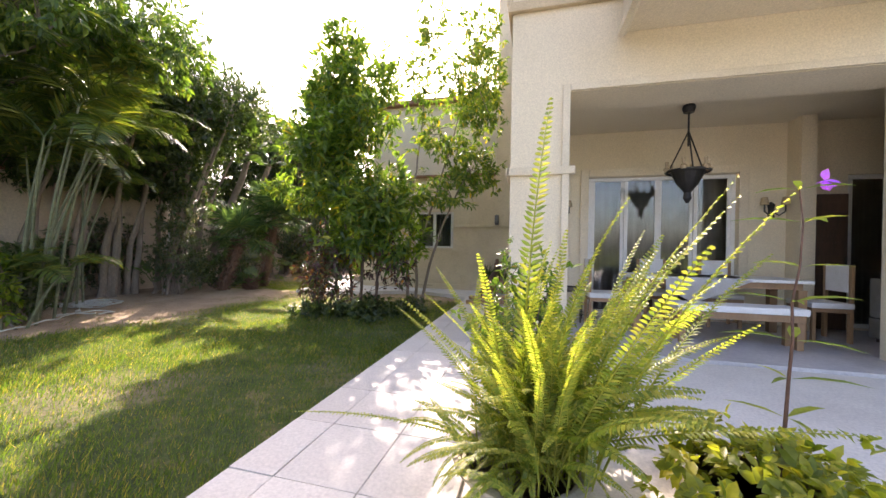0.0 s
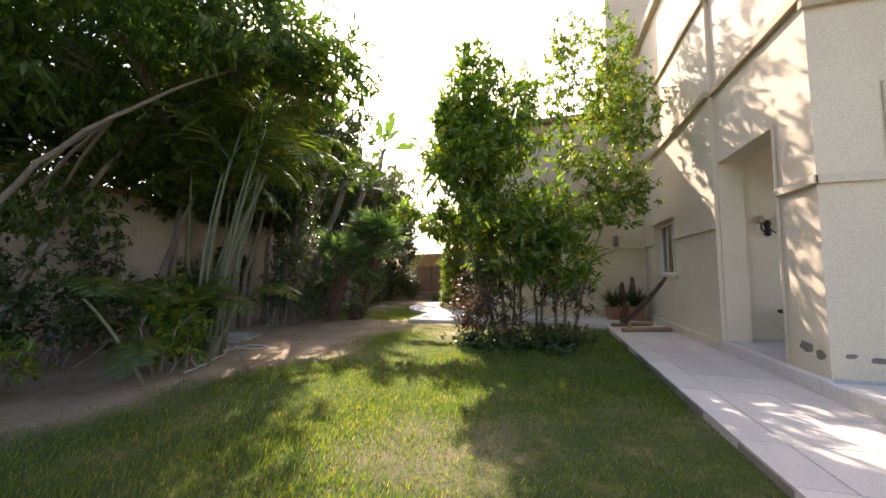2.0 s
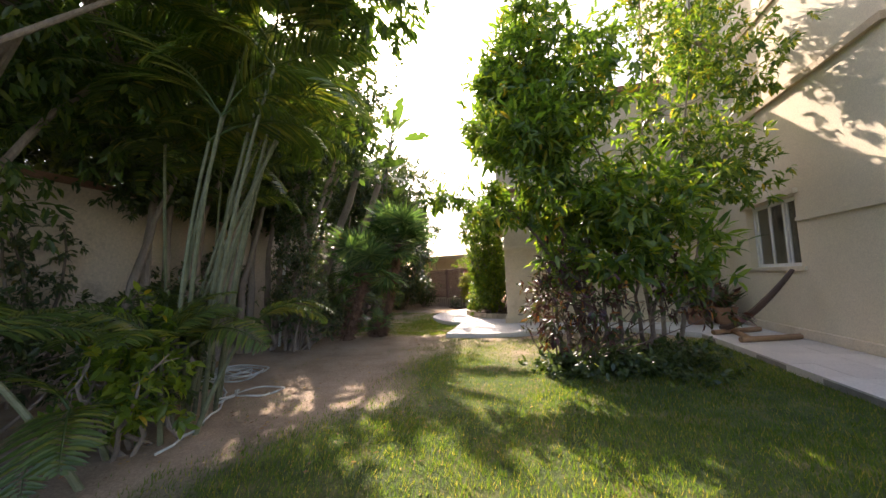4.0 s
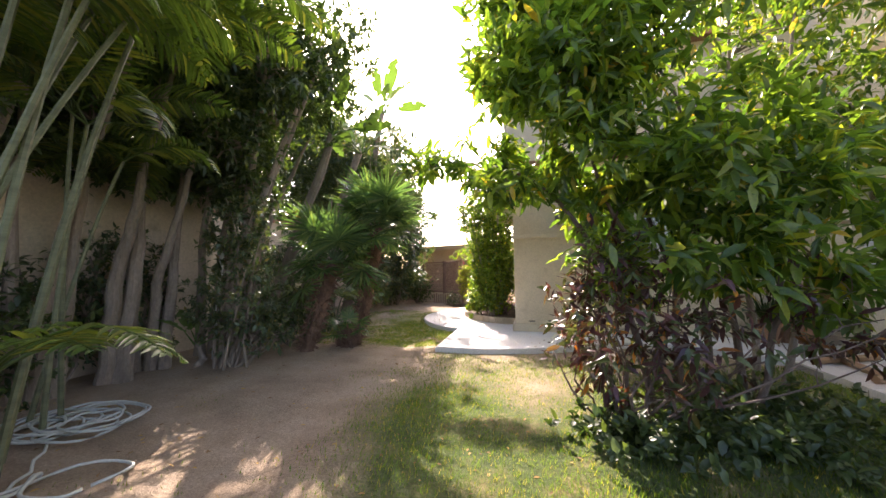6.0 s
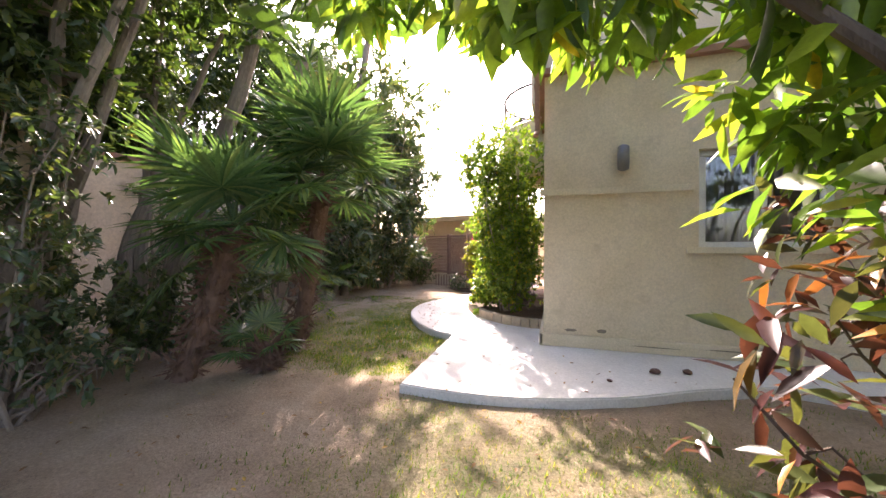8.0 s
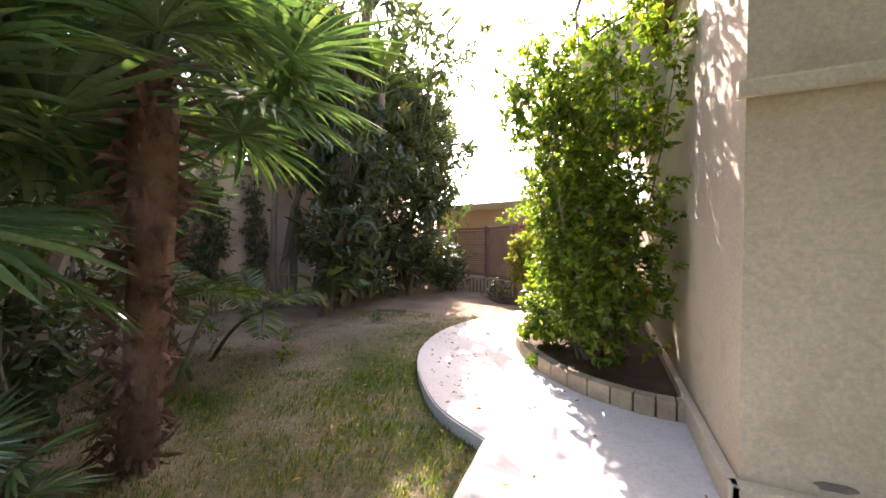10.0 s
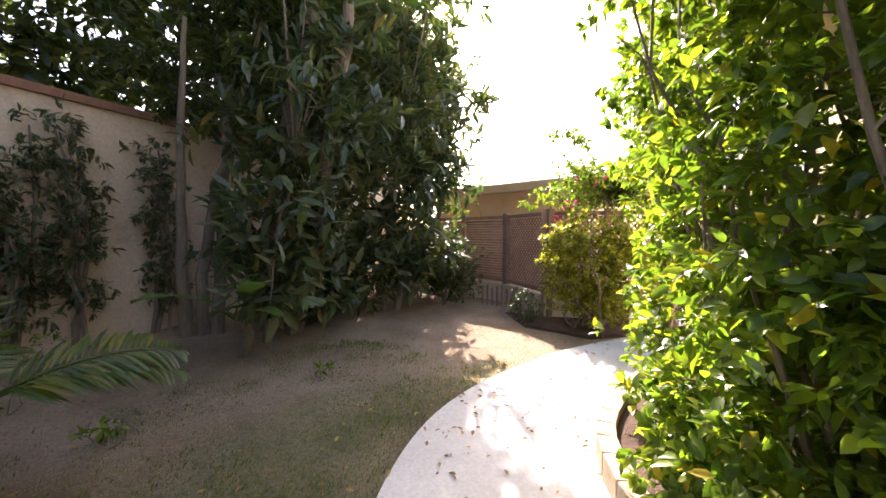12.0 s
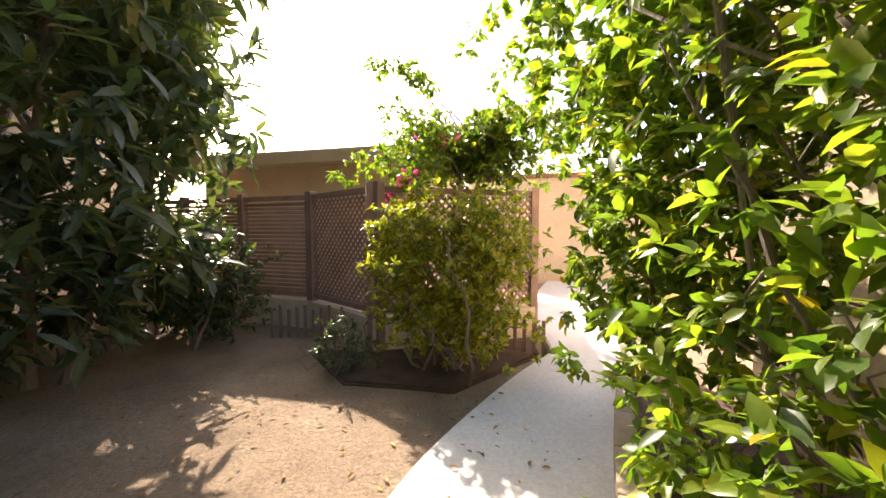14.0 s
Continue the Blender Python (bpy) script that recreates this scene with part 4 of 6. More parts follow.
for x, y, rz in ((5.62, 6.1, -88), (3.9, 6.62, 3), (4.75, 6.62, -4)):
    copy_thing(ch, pose(x, y, 0.25, 0, 0, rz))


def sofa():
    s = grounded("porch_sofa", (6.6, 5.7, 0.25), "grey cushioned outdoor sofa at the porch end", "sofa")
    part("base", boxed(6.2, 7.6, 5.45, 6.2, 0.30, 0.55, 0.03), "curtain", s)
    part("seat_cushion", boxed(6.22, 7.58, 5.42, 6.0, 0.553, 0.70, 0.05), "cloth", s)
    part("backrest", boxed(6.2, 7.6, 6.0, 6.2, 0.552, 1.05, 0.05), "curtain", s)
    for x in (6.28, 7.52):
        for y in (5.52, 6.12):
            part("foot", boxed(x - 0.03, x + 0.03, y - 0.03, y + 0.03, 0.25, 0.298), "darkwood", s)


sofa()


def side_table(x, y):
    t = grounded("side_table", (x, y, 0.25), "small round dark metal side table on thin legs", "table")
    part("tray", lathe(bmesh.new(), [(0.29, 0.46), (0.31, 0.465), (0.31, 0.50), (0.295, 0.50), (0.29, 0.475)], 28, (x, y, 0.25)), "iron", t)
    for k in range(4):
        a = 0.6 + 1.5708 * k
        part("leg", tube(bmesh.new(), [(x + 0.25 * math.cos(a), y + 0.25 * math.sin(a), 0.25), (x + 0.24 * math.cos(a), y + 0.24 * math.sin(a), 0.71)], 0.010, 6), "iron", t)
    ring = [(x + 0.245 * math.cos(6.2832 * i / 20), y + 0.245 * math.sin(6.2832 * i / 20), 0.36) for i in range(21)]
    part("ring", tube(bmesh.new(), ring, 0.007, 5), "iron", t)


side_table(2.62, 6.35)


def hammock_stand():
    h = grounded("hammock_stand", (1.15, 8.5, PZ), "dark curved wooden hammock stand without its hammock", "hammock stand")
    arc = [(0.80 + 0.80 * (1 - math.cos(t)), 9.25 - 0.78 * math.sin(t) * 1.05, PZ + 0.10 + 1.15 * (1 - math.cos(t))) for t in np.linspace(0, 1.45, 12)]
    part("curved_beam", tube(bmesh.new(), arc, [0.055] * 8 + [0.05, 0.045, 0.04, 0.03], 8), "darkwood", h)
    for a, b in (((0.62, 8.25), (1.6, 8.6)), ((0.55, 9.0), (1.45, 9.4)), ((0.80, 8.35), (0.95, 9.28))):
        part("foot_beam", tube(bmesh.new(), [(*a, PZ + 0.045), (*b, PZ + 0.045)], 0.045, 6), "wood", h)


hammock_stand()


def pot(name, x, y, z, r, h, material, label, group=""):
    p = grounded(name, (x, y, z), label, "plant pot", group)
    part("vessel", lathe(bmesh.new(), [(r * 0.66, 0), (r * 0.9, h * 0.55), (r, h * 0.9), (r * 1.06, h * 0.92), (r * 1.06, h), (r * 0.94, h), (r * 0.92, h * 0.9)], 24, (x, y, z)), material, p, smooth=False)
    part("potting_soil", lathe(bmesh.new(), [(r * 0.86, h * 0.86), (r * 0.85, h * 0.90)], 20, (x, y, z)), "soil", p)
    return p


def tuft(name, x, y, z, n, length, width, material, label, category, spread=0.8, lift=1.0, group=""):
    """A tuft of strap leaves rising from one point."""
    t = grounded(name, (x, y, z), label, category, group)
    d = unit(n) * spread
    d[:, 2] = np.abs(d[:, 2]) * 0.5 + lift
    c = np.tile([x, y, z], (n, 1)) + rng.normal(0, 0.03, (n, 3)) * np.array([1, 1, 0])
    v, f = blades(c, d, unit(n) + np.array([0, 0, 0.4]), rng.uniform(0.6, 1.05, n) * length, width, 0.2, 0.35)
    raw("leaves", v, f, material, t)
    return t


pot("plant_pot", 0.82, 10.45, PZ, 0.21, 0.34, "terracotta", "terracotta pot against the wing wall", "pots by the wall")
pot("plant_pot", 1.36, 10.42, PZ, 0.22, 0.36, "terracotta", "terracotta pot in the corner of the walls", "pots by the wall")
tuft("potted_plant", 0.82, 10.45, PZ + 0.32, 90, 0.52, 0.035, "leafdark", "dark strap-leaved plant in a terracotta pot", "plant", 0.9, 0.9, "potted plants")
tuft("potted_plant", 1.36, 10.42, PZ + 0.34, 110, 0.55, 0.035, "leafdark", "dark strap-leaved plant in a terracotta pot", "plant", 0.9, 0.9, "potted plants")
st = grounded("dry_stump", (1.08, 10.5, PZ), "bare brown palm stump standing between the pots", "stump")
part("stump", tube(bmesh.new(), [(1.06, 10.5, PZ), (1.07, 10.5, 0.5), (1.05, 10.5, 0.9), (1.06, 10.5, 1.05)], [0.09, 0.075, 0.07, 0.04], 9), "palmtrunk", st)
part("stump", tube(bmesh.new(), [(1.30, 10.6, PZ), (1.31, 10.6, 0.5), (1.33, 10.6, 1.0), (1.32, 10.6, 1.2)], [0.08, 0.07, 0.065, 0.04], 9), "palmtrunk", st)

# dark door standing open against the porch pilaster
leaf = grounded("wooden_door", (6.15, 6.8, 0.25), "dark stained panelled door standing open on the porch", "door")
part("door_leaf", boxed(5.93, 6.37, 6.78, 6.83, 0.262, 2.2, 0.006), "darkwood", leaf)
for z0, z1 in ((0.42, 0.95), (1.05, 1.5), (1.6, 2.08)):
    part("door_panel", boxed(6.00, 6.30, 6.768, 6.779, z0, z1, 0.004), "darkwood", leaf)
part("door_handle", tube(bmesh.new(), [(6.33, 6.75, 1.15), (6.33, 6.74, 1.30)], 0.012, 8), "iron", leaf)

# bowls of plants on the terrace edge
pot("stone_bowl", 2.05, 2.15, 0.22, 0.30, 0.16, "bowl", "cream stone bowl on the terrace edge", "planter bowls")
pot("stone_bowl", 2.16, 3.02, 0.22, 0.36, 0.2, "bowl", "cream stone bowl on the terrace edge", "planter bowls")
pot("stone_bowl", 3.05, 2.2, 0.22, 0.34, 0.16, "bowl", "cream stone bowl on the terrace", "planter bowls")


def fern():
    f = grounded("boston_fern", (2.05, 2.15, 0.36), "large yellow-green sword fern in a stone bowl", "fern")
    kinds = [frond_mesh("frond", L, 64, 0.048, 0.014, ar, li, "fern", True, 0.006) for L, ar, li in ((0.95, 0.9, 0.5), (1.15, 0.7, 0.45), (0.85, 1.5, 0.6), (1.25, 0.45, 0.35), (0.7, 1.7, 0.7))]
    for i in range(150):
        k = kinds[int(rng.integers(0, 5))]
        az, el = rng.uniform(0, 360), rng.choice([rng.uniform(72, 100), rng.uniform(60, 92)])
        o = new("frond", k)
        o.parent, o.matrix_parent_inverse = f, f.matrix_basis.inverted()
        o.matrix_basis = aim((2.16 + rng.normal(0, 0.10), 2.12 + rng.normal(0, 0.09), 0.36), az, el - 25, rng.uniform(-40, 40), rng.uniform(0.7, 1.08) * (0.78 if math.cos(radians(az)) < 0.2 else 1.0))
    for i in range(80):
        o = new("frond", kinds[(2, 4)[i % 2]])
        o.parent, o.matrix_parent_inverse = f, f.matrix_basis.inverted()
        o.matrix_basis = aim((2.05 + rng.normal(0, 0.12), 2.15 + rng.normal(0, 0.12), 0.36), rng.uniform(0, 360), rng.uniform(0, 40), rng.uniform(-40, 40), rng.uniform(0.4, 0.62))
    for az, el, s in ((60, 96, 1.2), (20, 62, 0.95), (150, 42, 0.8), (135, 55, 0.85), (195, 22, 0.75), (350, 30, 0.85)):
        o = new("frond", kinds[3])
        o.parent, o.matrix_parent_inverse = f, f.matrix_basis.inverted()
        o.matrix_basis = aim((2.05, 2.15, 0.36), az, el - 18, 10, s * 1.15)


fern()


def ruellia():
    r = grounded("flowering_ruellia", (3.05, 2.2, 0.46), "tall reddish-stemmed plant with one purple flower", "plant")
    pts = bend((3.05, 2.2, 0.34), (3.2, 2.35, 1.62), 8, (0.02, 0, 0), 0.012)
    part("stem", tube(bmesh.new(), pts, [0.009 - 0.0008 * i for i in range(9)], 6), "rust", r)
    c, a, L = [], [], []
    for i in range(1, 9):
        for k in range(3):
            c.append(pts[i][:])
            t = i * 1.3 + k * 2.1
            a.append((math.cos(t), math.sin(t), 0.25))
            L.append(rng.uniform(0.14, 0.30))
    v, f = blades(np.array(c), np.array(a), np.tile([0.1, 0.0, 1.0], (len(c), 1)), np.array(L), np.array(L) * 0.16, 0.15, 0.2)
    raw("leaves", v, f, "fern", r)
    d = unit(6)
    v, f = blades(np.tile(pts[-1][:], (6, 1)) + np.array([0.10, 0.02, 0.04]), d + np.array([0.5, -0.5, 0.3]), unit(6), 0.055, 0.045, 0.1, 0.1)
    raw("flower", v, f, "flower", r, "purple trumpet flower")
    h = grounded("leafy_herb", (3.05, 2.2, 0.36), "low yellow-green herb filling a stone bowl", "plant")
    foliage("leaves", [(3.05, 2.15, 0.42, 0.42, 0.38, 0.2, 150), (2.6, 1.75, 0.38, 0.3, 0.25, 0.14, 60)], "leafgold", h, 9, (0.045, 0.085), 0.55, 0.1)


ruellia()


def shrub(name, at, label, clumps, material, stems=6, stem_r=0.016, bark="bark", category="shrub", top=1.0, group="", per=9, length=(0.06, 0.11), ratio=0.4, hang=0.2, keep=None, extra=(), shell=0.5, spread_r=0.12, spread_y=None):
    s = grounded(name, at, label, category, group)
    x, y, z = at
    for i in range(stems):
        bm = bmesh.new()
        c = clumps[i % len(clumps)]
        d = unit(1)[0]
        e = (c[0] + d[0] * c[3] * 0.75, c[1] + d[1] * c[4] * 0.75, c[2] + d[2] * c[5] * 0.7)
        b = (x + rng.normal(0, spread_r), y + float(np.clip(rng.normal(0, spread_y or spread_r), -0.75, 1.6)), z - 0.03)
        if keep is not None and not bool(clear(0.42, 2.3)(np.array([e]))[0]):
            e = (x, y, e[2])
        p = bend(b, e, 7, (rng.normal(0, 0.12), rng.normal(0, 0.12), 0.05), 0.025)
        if keep is not None and not bool(clear(0.42, 2.3)(np.array([q[:] for q in p])).all()):
            bm.free()
            continue
        tube(bm, p, [stem_r * (1.25 - 0.13 * k) for k in range(8)], 6)
        for k in (3, 4, 5, 6):
            e2 = p[k] + Vector(unit(1)[0]) * rng.uniform(0.2, 0.45) * min(c[3], c[5])
            tube(bm, bend(p[k], e2, 3, (0, 0, 0.03), 0.015), [stem_r * 0.45, stem_r * 0.36, stem_r * 0.28, stem_r * 0.15], 5)
        part("stem", bm, bark, s)
    foliage("crown", clumps, material, s, per, length, ratio, hang, keep=keep, shell=shell)
    for mat, cl, nm in extra:
        foliage(nm, cl, mat, s, per, length, ratio, hang, keep=keep, shell=shell)
    return s


shrub("rose_bush", (2.02, 3.02, 0.42), "sparse small-leaved bush in a stone bowl", [(2.02, 3.0, 0.74, 0.40, 0.40, 0.36, 170), (2.05, 3.0, 1.08, 0.3, 0.3, 0.32, 80)], "leafgarden", 34, 0.007, "barkdark", per=7, length=(0.04, 0.08), ratio=0.5, spread_r=0.05)


# ---- trees and plants ----
WALKWAY = [(2.1, 0.5), (0.4, 0.2), (-0.9, 0.2), (-1.7, 1.0), (-2.85, 2.6), (-2.65, 4.0), (-2.95, 5.5), (-3.15, 7.1), (-4.27, 9.8), (-4.73, 11.15), (-5.1, 12.1), (-5.17, 13.4)]


def clear(gap=0.5, head=1.95):
    """Keeps twigs off the walkway below head height."""
    def keep(p):
        d = np.full(len(p), 9.0)
        for a, b in zip(WALKWAY, WALKWAY[1:]):
            a, b = np.array(a), np.array(b)
            t = np.clip(((p[:, :2] - a) @ (b - a)) / ((b - a) @ (b - a)), 0, 1)
            d = np.minimum(d, np.linalg.norm(p[:, :2] - a - t[:, None] * (b - a), axis=1))
        return (d > gap) | (p[:, 2] > head)
    return keep


def tree(name, base, label, trunks, clumps, material, bark="bark", category="tree", group="", per=9, length=(0.09, 0.15), ratio=0.36, hang=0.25, twigs=0.3, shell=0.5, gap=0.5, head=1.95, extra=(), r=0.07):
    """trunks: lists of points from the ground up; limbs run on to the clumps."""
    t = grounded(name, base, label, category, group)
    bm = bmesh.new()
    ends = []
    for pts in trunks:
        fine = [Vector(q) for q in rounded(pts, 6)]
        for k in range(2, len(fine) - 1):
            fine[k] += Vector(rng.normal(0, 0.014, 3))
        n = len(fine)
        tube(bm, fine, [r * (1.15 if k == 0 else 1.0) * (1 - 0.82 * k / n) for k in range(n)], 9)
        ends += [fine[-1], fine[-max(2, n // 3)]]
    for c in clumps:
        cc = Vector(c[:3])
        e = min(ends, key=lambda q: (q - cc).length)
        for k in range(max(2, int(c[6] * twigs / 12))):
            d = Vector(unit(1)[0])
            q = cc + Vector((d.x * c[3], d.y * c[4], d.z * c[5])) * 0.8
            mid = cc + Vector((d.x * c[3], d.y * c[4], d.z * c[5])) * 0.25
            line = [e, e.lerp(mid, 0.5) + Vector((0, 0, 0.08)), mid, q]
            if not bool(clear(gap, head)(np.array([q[:]]))[0]):
                continue
            tube(bm, line, [r * 0.34, r * 0.26, r * 0.17, r * 0.06], 5)
    part("trunk", bm, bark, t)
    foliage("crown", clumps, material, t, per, length, ratio, hang, keep=clear(gap, head), shell=shell)
    for nm, mat, cl, ln in extra:
        foliage(nm, cl, mat, t, per, ln, ratio, hang, keep=clear(gap, head), shell=shell)
    return t


# the leafy tree on the lawn by the house
tree("garden_tree", (-1.5, 7.2, 0), "bushy many-stemmed garden tree with long dark leaves", [
    [(-1.35, 7.0, -0.05), (-1.3, 7.1, 1.2), (-1.3, 7.3, 2.6), (-1.6, 7.5, 4.0)],
    [(-1.6, 7.15, -0.05), (-1.75, 7.3, 1.2), (-2.2, 7.6, 2.8), (-2.6, 7.9, 5.2)],
    [(-1.1, 6.95, -0.05), (-0.85, 6.95, 1.0), (-0.7, 7.0, 2.0)],
    [(-1.75, 6.95, -0.05), (-2.0, 7.1, 1.1), (-2.6, 7.5, 2.2), (-3.4, 7.9, 2.65), (-4.1, 8.0, 2.75)],
    [(-1.45, 7.3, -0.05), (-1.5, 7.4, 1.4), (-2.0, 7.6, 2.6)],
    [(-1.0, 7.2, -0.05), (-1.05, 7.2, 0.9), (-1.0, 7.15, 1.7)]],
    [(-1.9, 7.4, 2.6, 1.0, 0.9, 0.75, 190), (-1.0, 7.2, 2.25, 1.0, 0.8, 0.75, 240), (-2.4, 7.8, 3.9, 0.9, 0.9, 0.85, 190), (-2.6, 8.0, 5.1, 0.85, 0.8, 0.85, 180), (-1.6, 7.5, 4.0, 1.0, 0.9, 0.85, 150), (-2.5, 8.3, 4.6, 0.85, 0.8, 0.8, 150), (-2.3, 7.2, 3.4, 0.8, 0.8, 0.65, 170), (-2.4, 8.0, 6.1, 0.6, 0.6, 0.5, 80), (-1.6, 7.8, 5.2, 0.8, 0.7, 0.7, 110),
     (-3.4, 7.9, 2.75, 0.6, 0.4, 0.26, 40), (-4.1, 8.0, 2.8, 0.36, 0.34, 0.2, 24), (-3.0, 7.5, 2.3, 0.5, 0.4, 0.3, 28), (-3.1, 8.1, 4.0, 0.5, 0.6, 0.6, 110), (-3.0, 8.3, 5.0, 0.5, 0.6, 0.5, 70), (-1.4, 7.1, 1.45, 0.85, 0.7, 0.45, 90), (-0.5, 6.95, 1.45, 0.7, 0.6, 0.6, 70), (-2.1, 7.35, 1.5, 0.45, 0.45, 0.4, 18), (-2.1, 7.9, 2.0, 0.4, 0.36, 0.42, 36), (-2.75, 8.25, 2.55, 0.4, 0.4, 0.25, 34)],
    "leafgarden", "barkdark", per=9, length=(0.14, 0.25), ratio=0.30, hang=0.28, twigs=0.5, r=0.034)
tree("slender_tree", (-0.5, 8.1, 0), "tall sunlit tree with small yellow-green leaves by the house", [
    [(-0.5, 8.1, -0.05), (-0.45, 8.1, 1.3), (0.0, 8.25, 2.9), (0.55, 8.7, 5.4)],
    [(-0.65, 8.0, -0.05), (-0.7, 8.1, 1.6), (-0.55, 8.2, 3.4), (-0.35, 8.3, 5.6)],
    [(-0.35, 7.95, -0.05), (0.0, 7.95, 1.5), (0.6, 8.2, 3.0)]],
    [(0.1, 8.3, 4.0, 1.0, 0.9, 0.8, 150), (0.6, 8.7, 5.2, 0.75, 0.9, 1.0, 165), (-0.4, 8.2, 5.2, 0.85, 0.9, 0.95, 110), (0.7, 8.9, 6.5, 0.6, 0.7, 0.75, 100), (-0.25, 8.3, 6.4, 0.55, 0.6, 0.55, 55), (0.7, 8.4, 3.1, 0.7, 0.9, 0.6, 150), (1.05, 8.0, 4.4, 0.45, 0.9, 0.85, 70), (0.25, 7.6, 2.5, 0.7, 0.6, 0.45, 60), (0.9, 9.3, 5.6, 0.5, 0.7, 0.9, 70)],
    "leaf", "bark", per=10, length=(0.09, 0.16), ratio=0.36, hang=0.4, twigs=0.5, r=0.04)
shrub("croton", (-2.1, 6.75, 0), "croton shrub with dark red and orange leaves", [(-2.15, 6.8, 0.75, 0.5, 0.55, 0.6, 70), (-2.1, 7.0, 1.35, 0.5, 0.5, 0.45, 40), (-2.4, 7.25, 0.85, 0.32, 0.36, 0.55, 28), (-1.6, 6.5, 0.8, 0.6, 0.4, 0.6, 55), (-0.6, 6.7, 1.0, 0.6, 0.45, 0.5, 45), (-2.0, 7.9, 1.2, 0.32, 0.32, 0.42, 20)], "croton", 22, 0.011, "barkdark", per=8, length=(0.09, 0.15), ratio=0.32, hang=0.3, keep=clear(0.5))
gc = tagged(foliage("ground_cover", [(-1.2, 6.7, 0.10, 1.15, 0.75, 0.26, 380), (-2.1, 6.5, 0.08, 0.55, 0.5, 0.2, 110), (-0.5, 7.4, 0.08, 0.6, 0.9, 0.2, 120)], "leafdark", None, 9, (0.06, 0.11), 0.5, 0.0, keep=lambda p: (p[:, 2] > 0.01), shell=0.1), "low dark leafy plants under the garden tree", "ground cover", kind="stuff")

# hedge against the wing
def hedge_keep(p):
    """The hedge stands open, showing its stems, in the stretch beside the bend of the path."""
    open_part = (p[:, 1] > 13.1) & (p[:, 1] < 14.4) & (p[:, 0] > -4.4)
    return clear(0.5, 2.3)(p) & (~open_part | (rng.random(len(p)) < 0.34))


shrub("tall_hedge", (-3.8, 13.3, 0.17), "tall loose sunlit hedge with bare stems and yellow-green leaves", [
    (-3.62, 12.25, 1.3, 0.42, 0.42, 1.1, 250), (-3.95, 12.9, 1.5, 0.62, 0.6, 1.2, 400), (-4.1, 13.6, 1.7, 0.62, 0.75, 1.4, 520), (-4.05, 14.4, 1.7, 0.62, 0.8, 1.45, 480), (-3.6, 12.2, 2.7, 0.45, 0.5, 0.8, 190),
    (-3.85, 15.2, 1.6, 0.6, 0.7, 1.4, 380), (-3.95, 13.5, 3.1, 0.75, 1.1, 0.7, 330), (-4.3, 13.7, 2.5, 0.55, 0.8, 0.8, 240), (-4.25, 14.0, 0.6, 0.4, 0.7, 0.45, 190), (-4.1, 12.9, 0.55, 0.4, 0.5, 0.4, 110), (-4.2, 14.6, 3.0, 0.6, 0.8, 0.7, 170), (-4.3, 12.7, 2.9, 0.6, 0.6, 0.6, 150), (-4.25, 15.3, 2.5, 0.55, 0.6, 0.9, 260), (-3.95, 15.0, 1.5, 0.5, 0.6, 1.3, 460), (-3.8, 12.3, 0.95, 0.5, 0.45, 0.85, 330), (-4.15, 12.75, 1.6, 0.45, 0.45, 1.2, 330), (-4.35, 12.9, 0.5, 0.32, 0.5, 0.38, 170), (-4.4, 12.8, 2.75, 0.6, 0.6, 0.6, 160)],
    "leafhedge", 90, 0.0115, "bark", "hedge", per=11, length=(0.045, 0.090), ratio=0.50, hang=0.12, keep=hedge_keep, spread_r=0.11, spread_y=0.9)


# areca clump
def areca(base, canes, label, lean, seed_kinds, height=(2.6, 4.2)):
    a = grounded("areca_palm", base, label, "palm", "areca palms")
    for i in range(canes):
        b = Vector(base) + Vector((rng.normal(0, 0.22), rng.normal(0, 0.22), -0.03))
        h = rng.uniform(*height)
        top = b + Vector((lean[0] * h * rng.uniform(0.4, 1.3) + rng.normal(0, 0.35), lean[1] * h * rng.uniform(0.4, 1.3) + rng.normal(0, 0.35), h))
        p = bend(b, top, 8, (-0.12 * lean[0] * h, -0.12 * lean[1] * h, 0.1))
        part("cane", tube(bmesh.new(), p, [0.024 - 0.0012 * k for k in range(9)], 7), "cane", a)
        for k in range(int(rng.integers(4, 7))):
            o = new("frond", seed_kinds[int(rng.integers(0, len(seed_kinds)))])
            o.parent, o.matrix_parent_inverse = a, a.matrix_basis.inverted()
            o.matrix_basis = aim(top, rng.uniform(0, 360), rng.uniform(-15, 35), rng.uniform(-25, 25), rng.uniform(0.75, 1.1))
    return a


feather = [frond_mesh("frond", 1.55, 40, 0.40, 0.034, ar, li, "frond") for ar, li in ((1.6, 0.8), (1.2, 0.6), (2.0, 1.0))]
areca((-5.95, 4.35, 0), 10, "tall clumping areca palm with ringed canes", (0.19, 0.05), feather)
areca((-6.9, 5.6, 0), 5, "areca palm with slender leaning canes", (0.14, 0.0), feather, (2.6, 3.9))
small = [frond_mesh("frond", 0.85, 34, 0.26, 0.026, ar, li, "frond") for ar, li in ((1.6, 0.8), (1.2, 0.6))]
areca((-5.6, 3.75, 0), 6, "young areca palm with low arching fronds", (0.0, 0.1), small, (0.4, 1.1))
areca((-7.7, 10.9, 0), 6, "young areca palm with low arching fronds", (0.05, 0.1), small, (0.25, 0.8))


# fan palms
fans = [fan_mesh("fan_frond", pt, rd, 34, "fan") for pt, rd in ((0.55, 0.62), (0.7, 0.72), (0.45, 0.55))]


